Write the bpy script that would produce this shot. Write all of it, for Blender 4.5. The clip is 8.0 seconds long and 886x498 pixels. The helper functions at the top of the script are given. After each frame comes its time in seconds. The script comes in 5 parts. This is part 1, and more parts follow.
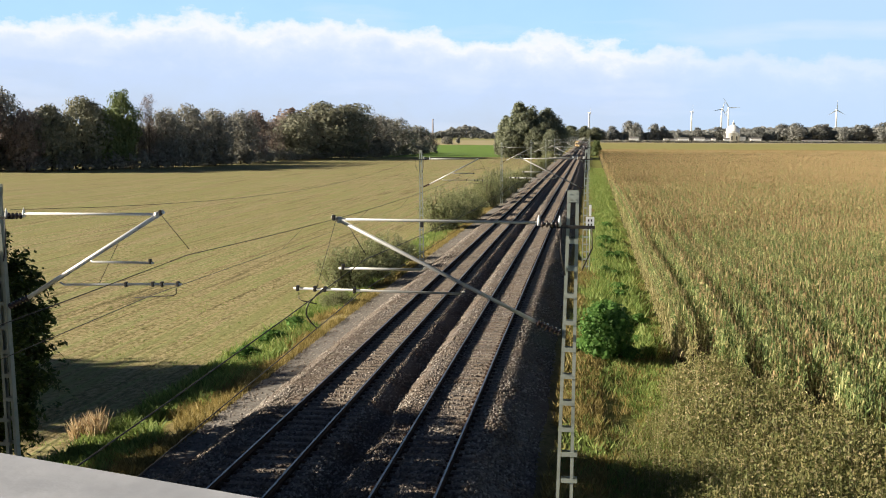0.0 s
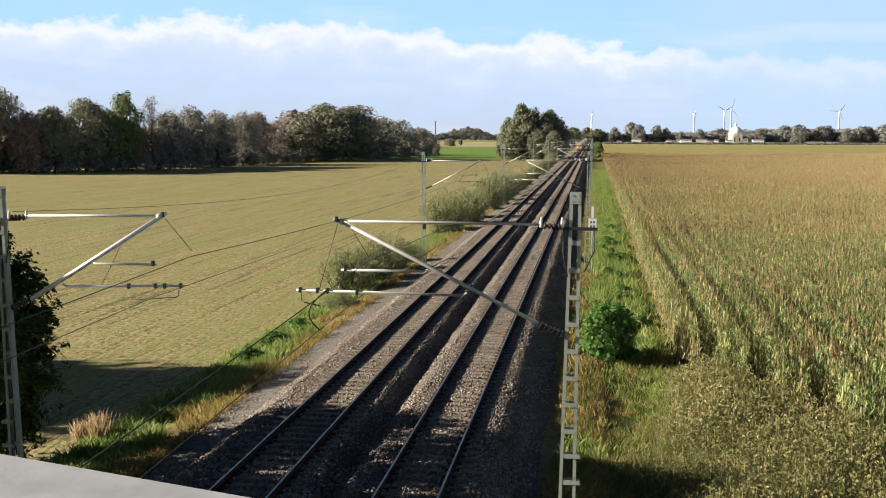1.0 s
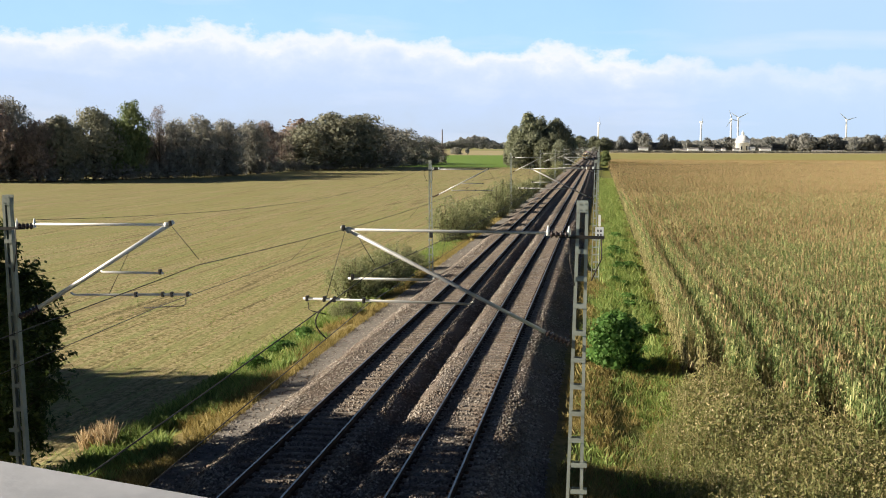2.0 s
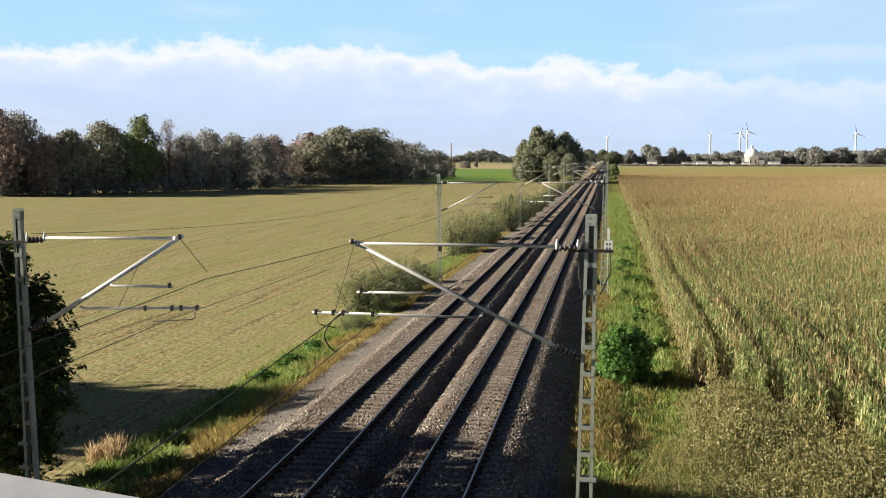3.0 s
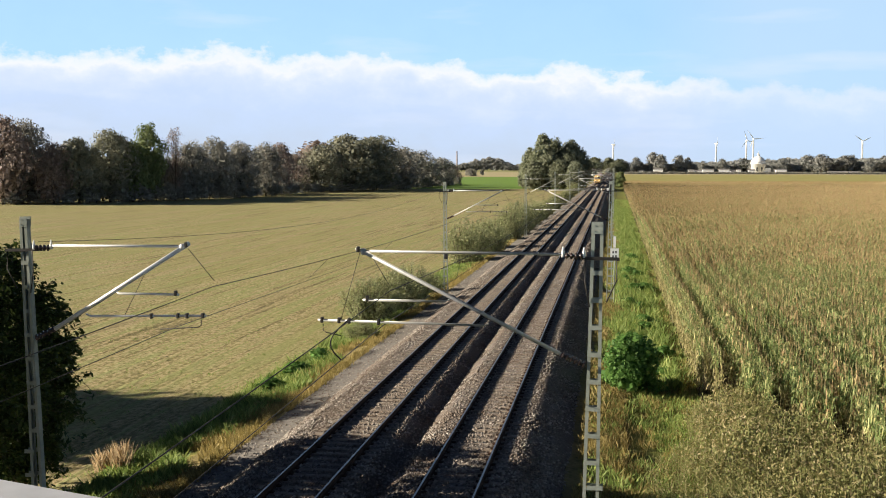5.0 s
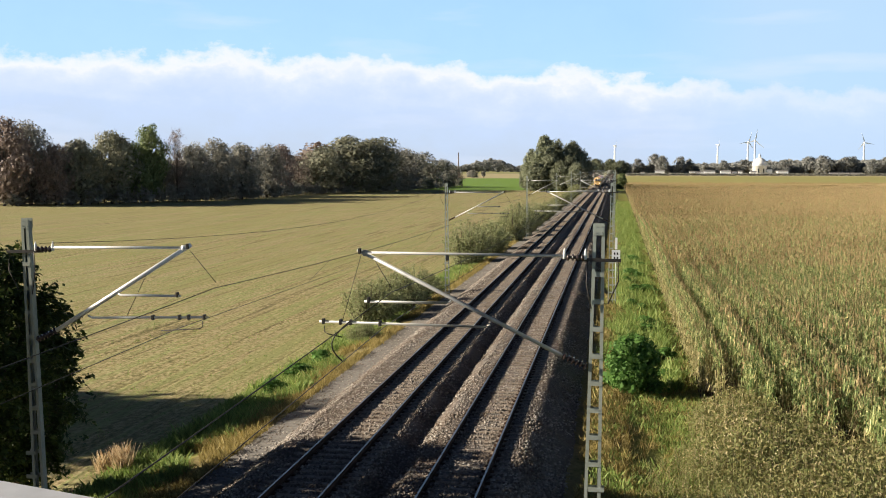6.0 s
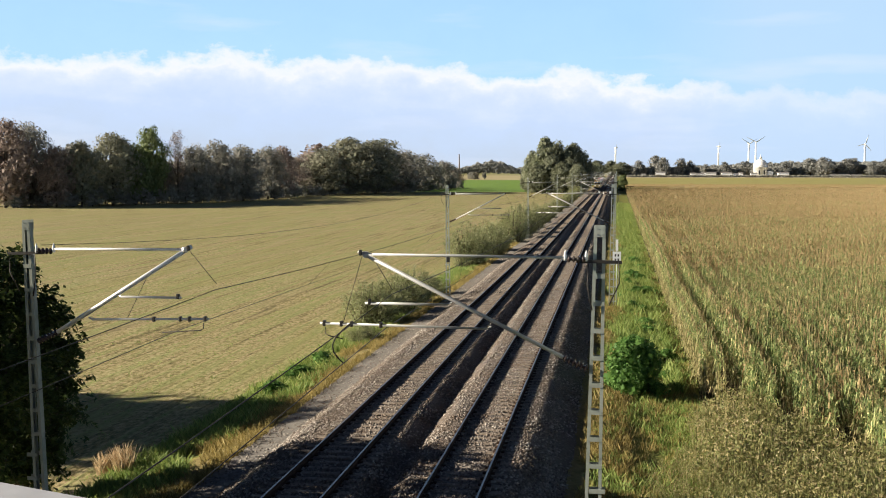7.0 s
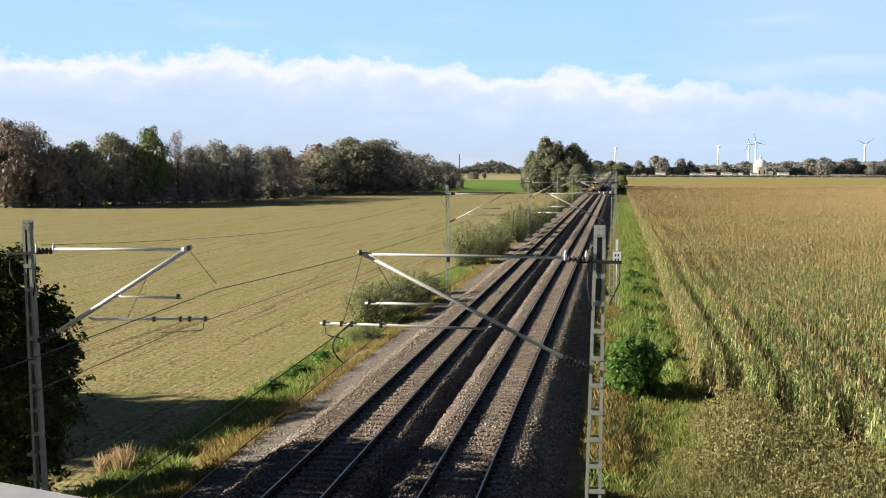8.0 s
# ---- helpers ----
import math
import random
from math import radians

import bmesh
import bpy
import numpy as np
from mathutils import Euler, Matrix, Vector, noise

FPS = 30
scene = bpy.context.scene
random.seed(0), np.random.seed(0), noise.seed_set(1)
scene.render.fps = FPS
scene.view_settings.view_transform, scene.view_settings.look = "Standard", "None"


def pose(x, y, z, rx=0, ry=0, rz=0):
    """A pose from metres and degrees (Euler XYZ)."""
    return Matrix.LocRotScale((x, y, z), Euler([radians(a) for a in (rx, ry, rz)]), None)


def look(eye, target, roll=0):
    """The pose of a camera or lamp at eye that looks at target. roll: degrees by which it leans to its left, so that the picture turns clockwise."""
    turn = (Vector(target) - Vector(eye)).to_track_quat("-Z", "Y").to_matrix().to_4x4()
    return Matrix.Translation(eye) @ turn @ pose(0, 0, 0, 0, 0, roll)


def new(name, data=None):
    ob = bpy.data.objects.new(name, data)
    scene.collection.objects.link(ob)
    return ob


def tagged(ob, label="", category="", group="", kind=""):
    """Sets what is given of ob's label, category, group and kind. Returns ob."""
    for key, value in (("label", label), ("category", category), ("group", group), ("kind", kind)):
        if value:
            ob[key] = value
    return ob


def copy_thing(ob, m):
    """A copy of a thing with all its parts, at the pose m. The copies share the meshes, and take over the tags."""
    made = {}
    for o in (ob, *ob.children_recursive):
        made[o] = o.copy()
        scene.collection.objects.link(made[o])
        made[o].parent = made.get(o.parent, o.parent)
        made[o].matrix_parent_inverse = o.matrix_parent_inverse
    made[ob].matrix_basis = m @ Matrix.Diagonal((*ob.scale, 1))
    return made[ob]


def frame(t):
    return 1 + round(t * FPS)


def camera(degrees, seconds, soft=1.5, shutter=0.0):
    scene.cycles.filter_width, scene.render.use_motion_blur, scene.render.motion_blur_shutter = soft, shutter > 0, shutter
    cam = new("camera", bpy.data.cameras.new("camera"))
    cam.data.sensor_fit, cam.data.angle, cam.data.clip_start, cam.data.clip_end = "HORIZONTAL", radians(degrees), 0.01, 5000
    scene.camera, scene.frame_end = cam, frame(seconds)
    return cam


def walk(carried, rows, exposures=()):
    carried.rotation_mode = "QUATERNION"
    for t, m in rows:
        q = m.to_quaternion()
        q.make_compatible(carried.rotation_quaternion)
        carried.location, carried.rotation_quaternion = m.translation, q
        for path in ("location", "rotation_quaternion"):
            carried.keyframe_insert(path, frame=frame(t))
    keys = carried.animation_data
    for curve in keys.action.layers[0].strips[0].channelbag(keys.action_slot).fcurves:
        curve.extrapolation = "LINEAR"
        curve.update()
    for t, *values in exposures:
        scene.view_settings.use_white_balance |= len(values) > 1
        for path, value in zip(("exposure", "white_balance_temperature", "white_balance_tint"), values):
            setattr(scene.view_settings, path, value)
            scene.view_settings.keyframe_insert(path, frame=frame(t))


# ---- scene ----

# ---- camera and its path ----
EYE = (0.0, 0.0, 8.4)
cam = camera(43.3, 8.0, soft=1.0)
# seconds, tilt, lean, pan in degrees
PATH = [
    (0.0, 84.125, -0.138, 7.497), (0.5, 84.125, -0.134, 7.538), (1.0, 84.213, -0.125, 7.623),
    (1.5, 84.344, -0.112, 7.749), (3.0, 85.348, -0.041, 8.421), (3.5, 85.480, -0.033, 8.504),
    (4.0, 85.611, -0.024, 8.589), (4.5, 85.697, -0.016, 8.674), (6.0, 85.828, -0.004, 8.800),
    (6.5, 85.874, 0.0, 8.842), (7.0, 85.916, 0.0, 8.842), (8.0, 85.916, 0.0, 8.842),
]
walk(cam, [(t, pose(*EYE, rx, ry, rz)) for t, rx, ry, rz in PATH])

# ---- world and sun ----
SUN_EL, SUN_AZ = 20.0, -100.0     # degrees above the horizon; from +y, clockwise
EXPOSURE = 1.15
scene.view_settings.exposure = EXPOSURE


def build_world():
    w = bpy.data.worlds.new("sky")
    w.use_nodes = True
    scene.world = w
    n, l = w.node_tree.nodes, w.node_tree.links
    n.clear()
    out = n.new("ShaderNodeOutputWorld")
    sky = n.new("ShaderNodeTexSky")
    sky.sky_type, sky.sun_disc = "NISHITA", False
    sky.sun_elevation, sky.sun_rotation = radians(SUN_EL), radians(SUN_AZ)
    sky.air_density, sky.dust_density, sky.ozone_density = 0.16, 0.1, 1.5
    high = n.new("ShaderNodeBackground")
    high.inputs[1].default_value = 0.05
    l.new(sky.outputs[0], high.inputs[0])
    tc = n.new("ShaderNodeTexCoord")
    sep = n.new("ShaderNodeSeparateXYZ")
    l.new(tc.outputs["Generated"], sep.inputs[0])
    # uneven upper edge of the cloud bank
    squash = n.new("ShaderNodeMapping")
    squash.inputs["Scale"].default_value = (1.0, 1.0, 1.5)
    l.new(tc.outputs["Generated"], squash.inputs[0])
    big = n.new("ShaderNodeTexNoise")
    big.inputs["Scale"].default_value, big.inputs["Detail"].default_value, big.inputs["Roughness"].default_value = 13.0, 6.0, 0.6
    l.new(squash.outputs[0], big.inputs[0])
    add = n.new("ShaderNodeMath")
    add.operation = "MULTIPLY_ADD"
    add.inputs[1].default_value = 0.050
    l.new(big.outputs[0], add.inputs[0])
    # small billows on its edge
    billow = n.new("ShaderNodeTexNoise")
    billow.inputs["Scale"].default_value, billow.inputs["Detail"].default_value, billow.inputs["Roughness"].default_value = 34.0, 5.0, 0.6
    l.new(squash.outputs[0], billow.inputs[0])
    add2 = n.new("ShaderNodeMath")
    add2.operation = "MULTIPLY_ADD"
    add2.inputs[1].default_value = 0.036
    l.new(billow.outputs[0], add2.inputs[0])
    l.new(add.outputs[0], add2.inputs[2])
    # the bank is lower towards +x
    tilt = n.new("ShaderNodeMath")
    tilt.operation = "MULTIPLY_ADD"
    tilt.inputs[1].default_value = 0.065
    east = n.new("ShaderNodeMath")
    east.operation = "MAXIMUM"
    east.inputs[1].default_value = -0.28
    l.new(sep.outputs[0], east.inputs[0])
    l.new(east.outputs[0], tilt.inputs[0])
    l.new(sep.outputs[2], tilt.inputs[2])
    l.new(tilt.outputs[0], add.inputs[2])
    ramp = n.new("ShaderNodeValToRGB")
    ramp.color_ramp.elements.remove(ramp.color_ramp.elements[0])
    stops = [(0.00, (0.57, 0.63, 0.73)), (0.035, (0.56, 0.65, 0.79)), (0.06, (0.57, 0.69, 0.89)), (0.080, (0.58, 0.71, 0.95)), (0.097, (0.65, 0.76, 0.98)),
             (0.107, (0.75, 0.83, 0.98)), (0.114, (0.90, 0.92, 0.98)), (0.119, (0.80, 0.88, 0.98)), (0.125, (0.46, 0.73, 0.97)), (0.5, (0.16, 0.40, 0.80))]
    first = ramp.color_ramp.elements[0]
    first.position, first.color = stops[-1][0], (*stops[-1][1], 1)
    for p, c in stops[:-1]:
        e = ramp.color_ramp.elements.new(p)
        e.color = (*c, 1)
    l.new(add2.outputs[0], ramp.inputs[0])
    # the bank thins out into a pale veil towards +x
    thin_out = n.new("ShaderNodeMapRange")
    thin_out.inputs[1].default_value, thin_out.inputs[2].default_value, thin_out.inputs[4].default_value = 0.02, 0.12, 0.6
    l.new(sep.outputs[0], thin_out.inputs[0])
    veil = n.new("ShaderNodeMix")
    veil.data_type = "RGBA"
    veil.inputs[7].default_value = (0.54, 0.72, 0.94, 1)
    l.new(thin_out.outputs[0], veil.inputs[0])
    l.new(ramp.outputs[0], veil.inputs[6])
    # thin wisps above the bank
    wisp = n.new("ShaderNodeTexNoise")
    wisp.inputs["Scale"].default_value, wisp.inputs["Detail"].default_value = 5.0, 5.0
    squash2 = n.new("ShaderNodeMapping")
    squash2.inputs["Scale"].default_value = (1.0, 1.0, 6.0)
    squash2.inputs["Location"].default_value = (3.1, 0.4, 0.2)
    l.new(tc.outputs["Generated"], squash2.inputs[0])
    l.new(squash2.outputs[0], wisp.inputs[0])
    wr = n.new("ShaderNodeMapRange")
    wr.inputs[1].default_value, wr.inputs[2].default_value, wr.inputs[4].default_value = 0.54, 0.74, 0.45
    l.new(wisp.outputs[0], wr.inputs[0])
    mixw = n.new("ShaderNodeMix")
    mixw.data_type = "RGBA"
    mixw.inputs[7].default_value = (0.80, 0.86, 1.0, 1)
    l.new(wr.outputs[0], mixw.inputs[0])
    l.new(veil.outputs[2], mixw.inputs[6])
    low = n.new("ShaderNodeBackground")
    low.inputs[1].default_value = 0.48
    l.new(mixw.outputs[2], low.inputs[0])
    blend = n.new("ShaderNodeMapRange")
    blend.inputs[1].default_value, blend.inputs[2].default_value = 0.155, 0.27
    l.new(sep.outputs[2], blend.inputs[0])
    mix = n.new("ShaderNodeMixShader")
    l.new(blend.outputs[0], mix.inputs[0])
    l.new(low.outputs[0], mix.inputs[1])
    l.new(high.outputs[0], mix.inputs[2])
    l.new(mix.outputs[0], out.inputs[0])


build_world()
sun_data = bpy.data.lights.new("sun", "SUN")
sun_data.energy, sun_data.angle, sun_data.color = 5.0, radians(0.55), (1.0, 0.90, 0.74)
sun = new("sun", sun_data)
_e, _a = radians(SUN_EL), radians(SUN_AZ)
SUN_DIR = Vector((math.sin(_a) * math.cos(_e), math.cos(_a) * math.cos(_e), math.sin(_e)))
sun.matrix_world = look(SUN_DIR * 50, (0, 0, 0))


# ---- materials ----
def rgb(c):
    return (*c, 1.0)


class Mat:
    """A node material with a Principled surface and a few shorthands."""

    def __init__(self, name, rough=0.8, metal=0.0, spec=0.3):
        self.m = bpy.data.materials.new(name)
        self.m.use_nodes = True
        self.n, self.l = self.m.node_tree.nodes, self.m.node_tree.links
        self.b = self.n["Principled BSDF"]
        self.b.inputs["Roughness"].default_value = rough
        self.b.inputs["Metallic"].default_value = metal
        self.b.inputs["Specular IOR Level"].default_value = spec

    def place(self, scale=(1, 1, 1), turn=0.0):
        g = self.n.new("ShaderNodeNewGeometry")
        mp = self.n.new("ShaderNodeMapping")
        mp.inputs["Scale"].default_value = scale
        mp.inputs["Rotation"].default_value = (0, 0, radians(turn))
        self.l.new(g.outputs["Position"], mp.inputs[0])
        return mp.outputs[0]

    def local(self, scale=(1, 1, 1)):
        g = self.n.new("ShaderNodeTexCoord")
        mp = self.n.new("ShaderNodeMapping")
        mp.inputs["Scale"].default_value = scale
        self.l.new(g.outputs["Object"], mp.inputs[0])
        return mp.outputs[0]

    def noise(self, vec, scale, detail=4.0, rough=0.55):
        t = self.n.new("ShaderNodeTexNoise")
        t.inputs["Scale"].default_value, t.inputs["Detail"].default_value, t.inputs["Roughness"].default_value = scale, detail, rough
        self.l.new(vec, t.inputs[0])
        return t.outputs[0]

    def cells(self, vec, scale):
        t = self.n.new("ShaderNodeTexVoronoi")
        t.inputs["Scale"].default_value = scale
        self.l.new(vec, t.inputs[0])
        return t

    def island(self):
        return self.n.new("ShaderNodeNewGeometry").outputs["Random Per Island"]

    def each(self):
        return self.n.new("ShaderNodeObjectInfo").outputs["Random"]

    def ramp(self, fac, stops):
        r = self.n.new("ShaderNodeValToRGB")
        el = r.color_ramp.elements
        el[0].position, el[0].color = stops[0][0], rgb(stops[0][1])
        el[1].position, el[1].color = stops[-1][0], rgb(stops[-1][1])
        for p, c in stops[1:-1]:
            e = el.new(p)
            e.color = rgb(c)
        self.l.new(fac, r.inputs[0])
        return r.outputs[0]

    def mix(self, fac, a, b, mode="MIX"):
        x = self.n.new("ShaderNodeMix")
        x.data_type, x.blend_type = "RGBA", mode
        for sock, v in ((x.inputs[0], fac), (x.inputs[6], a), (x.inputs[7], b)):
            if isinstance(v, (int, float)):
                sock.default_value = v
            elif isinstance(v, tuple):
                sock.default_value = rgb(v)
            else:
                self.l.new(v, sock)
        return x.outputs[2]

    def step(self, fac, lo, hi, a=0.0, b=1.0):
        r = self.n.new("ShaderNodeMapRange")
        r.inputs[1].default_value, r.inputs[2].default_value, r.inputs[3].default_value, r.inputs[4].default_value = lo, hi, a, b
        self.l.new(fac, r.inputs[0])
        return r.outputs[0]

    def color(self, c):
        if isinstance(c, tuple):
            self.b.inputs["Base Color"].default_value = rgb(c)
        else:
            self.l.new(c, self.b.inputs["Base Color"])
        self.base = c
        return self

    def bump(self, fac, strength=0.5, dist=0.05):
        b = self.n.new("ShaderNodeBump")
        b.inputs["Strength"].default_value, b.inputs["Distance"].default_value = strength, dist
        self.l.new(fac, b.inputs["Height"])
        self.l.new(b.outputs[0], self.b.inputs["Normal"])
        return self

    def thin(self, amount=0.35):
        """Leaves let some light through."""
        t = self.n.new("ShaderNodeBsdfTranslucent")
        if isinstance(self.base, tuple):
            t.inputs[0].default_value = rgb(self.base)
        else:
            self.l.new(self.base, t.inputs[0])
        x = self.n.new("ShaderNodeMixShader")
        x.inputs[0].default_value = amount
        self.l.new(self.b.outputs[0], x.inputs[1])
        self.l.new(t.outputs[0], x.inputs[2])
        self.l.new(x.outputs[0], self.n["Material Output"].inputs[0])
        return self


def leaf_mat(name, stops, amount=0.4, spread=1.0):
    m = Mat(name, 0.6, 0.0, 0.25)
    c = m.ramp(m.step(m.island(), 0.0, 1.0, 0.5 - 0.5 * spread, 0.5 + 0.5 * spread), stops)
    v = m.noise(m.local(), 0.35, 2.0)
    c = m.mix(m.step(v, 0.35, 0.7, 0.0, 0.45), c, stops[0][1])
    m.color(c).thin(amount)
    return m.m


def ground_mat(name, stops, scale, row_turn=None, row_scale=(1, 1, 1), patch=None, bump=0.04):
    m = Mat(name, 0.95, 0.0, 0.1)
    p = m.place()
    fine = m.noise(p, scale, 6.0, 0.65)
    if row_turn is not None:
        rows = m.noise(m.place(row_scale, row_turn), 1.0, 3.0, 0.6)
        fine = m.mix(0.38, fine, rows)
        fine = m.mix(0.42, fine, m.noise(m.place((1.0, 0.55, 1.0)), 7.0, 3.0, 0.7))
    c = m.ramp(fine, stops)
    if patch:
        broad = m.noise(p, 0.045, 3.0)
        c = m.mix(m.step(broad, 0.42, 0.64, 0.0, 0.5), c, patch)
    m.color(c).bump(fine, 0.8, bump)
    return m.m


def stubble_mat():
    """Harvested field: drilled rows of straw and young shoots, clods, broad moist patches."""
    m = Mat("stubble", 0.95, 0.0, 0.1)
    p = m.place()
    wobble = m.noise(m.place((0.5, 0.05, 1.0)), 1.0, 2.0)
    rows = m.noise(m.place((1.9, 0.05, 1.0)), 1.0, 3.0, 0.65)
    wide = m.noise(m.place((0.28, 0.012, 1.0)), 1.0, 2.0)
    clods = m.noise(m.place((1.0, 0.5, 1.0)), 5.5, 4.0, 0.7)
    fine = m.mix(0.5, clods, rows)
    c = m.ramp(fine, [(0.38, (0.11, 0.095, 0.045)), (0.46, (0.255, 0.215, 0.095)), (0.52, (0.45, 0.35, 0.20)), (0.59, (0.52, 0.42, 0.26))])
    shoots = m.ramp(clods, [(0.40, (0.13, 0.16, 0.045)), (0.60, (0.27, 0.31, 0.10))])
    c = m.mix(m.step(rows, 0.47, 0.58, 0.0, 0.75), c, shoots)
    c = m.mix(m.step(wide, 0.42, 0.62, 0.0, 0.5), c, (0.27, 0.26, 0.10))
    c = m.mix(m.step(wobble, 0.5, 0.7, 0.0, 0.35), c, (0.36, 0.28, 0.17))
    m.color(c).bump(fine, 0.9, 0.16)
    return m.m


M_STUBBLE = stubble_mat()
M_VERGE = ground_mat("verge_grass", [(0.3, (0.12, 0.13, 0.035)), (0.5, (0.22, 0.22, 0.06)), (0.7, (0.33, 0.27, 0.10))], 4.0, None, (1, 1, 1), (0.17, 0.21, 0.06), 0.15)
M_DRYGRASS = ground_mat("dry_grass", [(0.3, (0.13, 0.11, 0.045)), (0.5, (0.24, 0.19, 0.08)), (0.7, (0.33, 0.26, 0.12))], 4.5, None, (1, 1, 1), None, 0.15)
M_MEADOW = ground_mat("green_field", [(0.3, (0.13, 0.21, 0.045)), (0.6, (0.17, 0.27, 0.055)), (0.8, (0.20, 0.29, 0.07))], 0.25, None, (1, 1, 1), None, 0.03)
M_PALE = ground_mat("pale_field", [(0.3, (0.34, 0.28, 0.16)), (0.6, (0.42, 0.36, 0.21)), (0.8, (0.36, 0.36, 0.16))], 0.02, None, (1, 1, 1), None, 0.03)
M_PATH = ground_mat("gravel_path", [(0.3, (0.148, 0.133, 0.116)), (0.55, (0.234, 0.215, 0.192)), (0.75, (0.296, 0.273, 0.248))], 5.0, None, (1, 1, 1), (0.187, 0.160, 0.120), 0.03)
M_CROP = ground_mat("yellow_green_field", [(0.3, (0.26, 0.24, 0.08)), (0.6, (0.33, 0.30, 0.11)), (0.8, (0.29, 0.29, 0.10))], 0.05, None, (1, 1, 1), None, 0.03)
M_SOIL = ground_mat("soil", [(0.3, (0.05, 0.04, 0.025)), (0.7, (0.12, 0.095, 0.06))], 3.0, None, (1, 1, 1), None, 0.05)
M_FARLAND = ground_mat("far_land", [(0.3, (0.17, 0.20, 0.07)), (0.5, (0.30, 0.28, 0.13)), (0.7, (0.24, 0.27, 0.08))], 0.004, None, (1, 1, 1), None, 0.02)


def ballast_mat():
    m = Mat("ballast", 0.9, 0.0, 0.2)
    p = m.place()
    v = m.cells(p, 14.0)
    c = m.ramp(m.noise(p, 9.0, 4.0, 0.7), [(0.3, (0.085, 0.072, 0.064)), (0.5, (0.185, 0.16, 0.14)), (0.7, (0.30, 0.265, 0.23))])
    c = m.mix(m.step(v.outputs[0], 0.0, 0.5, 0.5, 0.0), c, (0.05, 0.042, 0.035))
    rust = m.noise(m.place((1.0, 0.06, 1.0)), 0.9, 3.0)
    c = m.mix(m.step(rust, 0.40, 0.65, 0.0, 0.6), c, (0.13, 0.085, 0.055))
    m.color(c).bump(v.outputs[0], 1.0, 0.05)
    return m.m


def stone_mat():
    m = Mat("ballast_stone", 0.9, 0.0, 0.2)
    c = m.ramp(m.island(), [(0.0, (0.11, 0.09, 0.075)), (0.45, (0.24, 0.21, 0.18)), (0.8, (0.36, 0.32, 0.28)), (1.0, (0.46, 0.42, 0.37))])
    m.color(m.mix(m.step(m.noise(m.place(), 0.6, 2.0), 0.4, 0.65, 0.0, 0.55), c, (0.15, 0.10, 0.065)))
    return m.m


def rail_side_mat():
    m = Mat("rusty_steel", 0.9, 0.0, 0.1)
    m.color(m.ramp(m.noise(m.place((1, 0.3, 1)), 6.0), [(0.3, (0.03, 0.018, 0.012)), (0.7, (0.075, 0.042, 0.028))]))
    return m.m


def plain(name, stops, scale, rough, metal=0.0, bump=0.0, spec=0.3, stretch=(1, 1, 1)):
    m = Mat(name, rough, metal, spec)
    f = m.noise(m.local(stretch), scale, 5.0, 0.6)
    m.color(m.ramp(f, stops))
    if bump:
        m.bump(f, 0.6, bump)
    return m.m


M_BALLAST, M_STONE, M_RAIL = ballast_mat(), stone_mat(), rail_side_mat()
M_RAILTOP = plain("polished_steel", [(0.3, (0.30, 0.29, 0.29)), (0.7, (0.42, 0.41, 0.41))], 3.0, 0.35, 1.0)
M_SLEEPER = plain("weathered_sleeper", [(0.3, (0.17, 0.13, 0.10)), (0.55, (0.28, 0.23, 0.18)), (0.75, (0.36, 0.31, 0.25))], 5.0, 0.9, 0.0, 0.01)
M_MAST = plain("painted_steel", [(0.3, (0.30, 0.33, 0.29)), (0.6, (0.40, 0.43, 0.38)), (0.8, (0.33, 0.32, 0.27))], 2.2, 0.55, 0.2, 0.0, 0.4)
# darker copy of painted_steel; the tree's shade on the left mast is painted in
M_MAST_SHADE = plain("shade_dark_paint", [(0.3, (0.20, 0.22, 0.185)), (0.6, (0.28, 0.30, 0.255)), (0.8, (0.30, 0.29, 0.24))], 3.0, 0.65, 0.1, 0.0, 0.3)
# brighter copy of galvanised_tube; sun on the left arm put into its colour
M_TUBE_LIT = plain("sun_bright_tube", [(0.3, (0.70, 0.69, 0.68)), (0.7, (0.82, 0.81, 0.80))], 3.0, 0.4, 0.15)
M_TUBE = plain("galvanised_tube", [(0.3, (0.36, 0.36, 0.35)), (0.7, (0.50, 0.50, 0.48))], 3.0, 0.45, 0.3)
M_INS = plain("brown_porcelain", [(0.3, (0.030, 0.020, 0.018)), (0.7, (0.055, 0.036, 0.032))], 8.0, 0.25, 0.0, 0.0, 0.5)
M_CAP = plain("white_cap", [(0.3, (0.74, 0.74, 0.72)), (0.7, (0.82, 0.82, 0.80))], 8.0, 0.4)
M_WIRE = plain("wire", [(0.3, (0.028, 0.026, 0.024)), (0.7, (0.055, 0.05, 0.045))], 4.0, 0.6, 0.3)
M_CONCRETE = plain("concrete", [(0.3, (0.308, 0.317, 0.343)), (0.5, (0.370, 0.378, 0.405)), (0.7, (0.414, 0.422, 0.449))], 9.0, 0.75, 0.0, 0.004)
M_FOOT = plain("mast_footing", [(0.3, (0.28, 0.27, 0.25)), (0.7, (0.42, 0.40, 0.37))], 6.0, 0.9, 0.0, 0.01)
M_ASPHALT = plain("asphalt", [(0.3, (0.04, 0.04, 0.04)), (0.7, (0.07, 0.07, 0.07))], 20.0, 0.9, 0.0, 0.005)
M_WHITE = plain("white_paint", [(0.3, (0.76, 0.76, 0.75)), (0.7, (0.84, 0.84, 0.83))], 1.0, 0.5)
M_BLACK = plain("black_paint", [(0.3, (0.02, 0.02, 0.02)), (0.7, (0.035, 0.035, 0.035))], 4.0, 0.5)
M_ROOF = plain("grey_roof", [(0.3, (0.16, 0.15, 0.15)), (0.7, (0.26, 0.24, 0.23))], 0.6, 0.8)
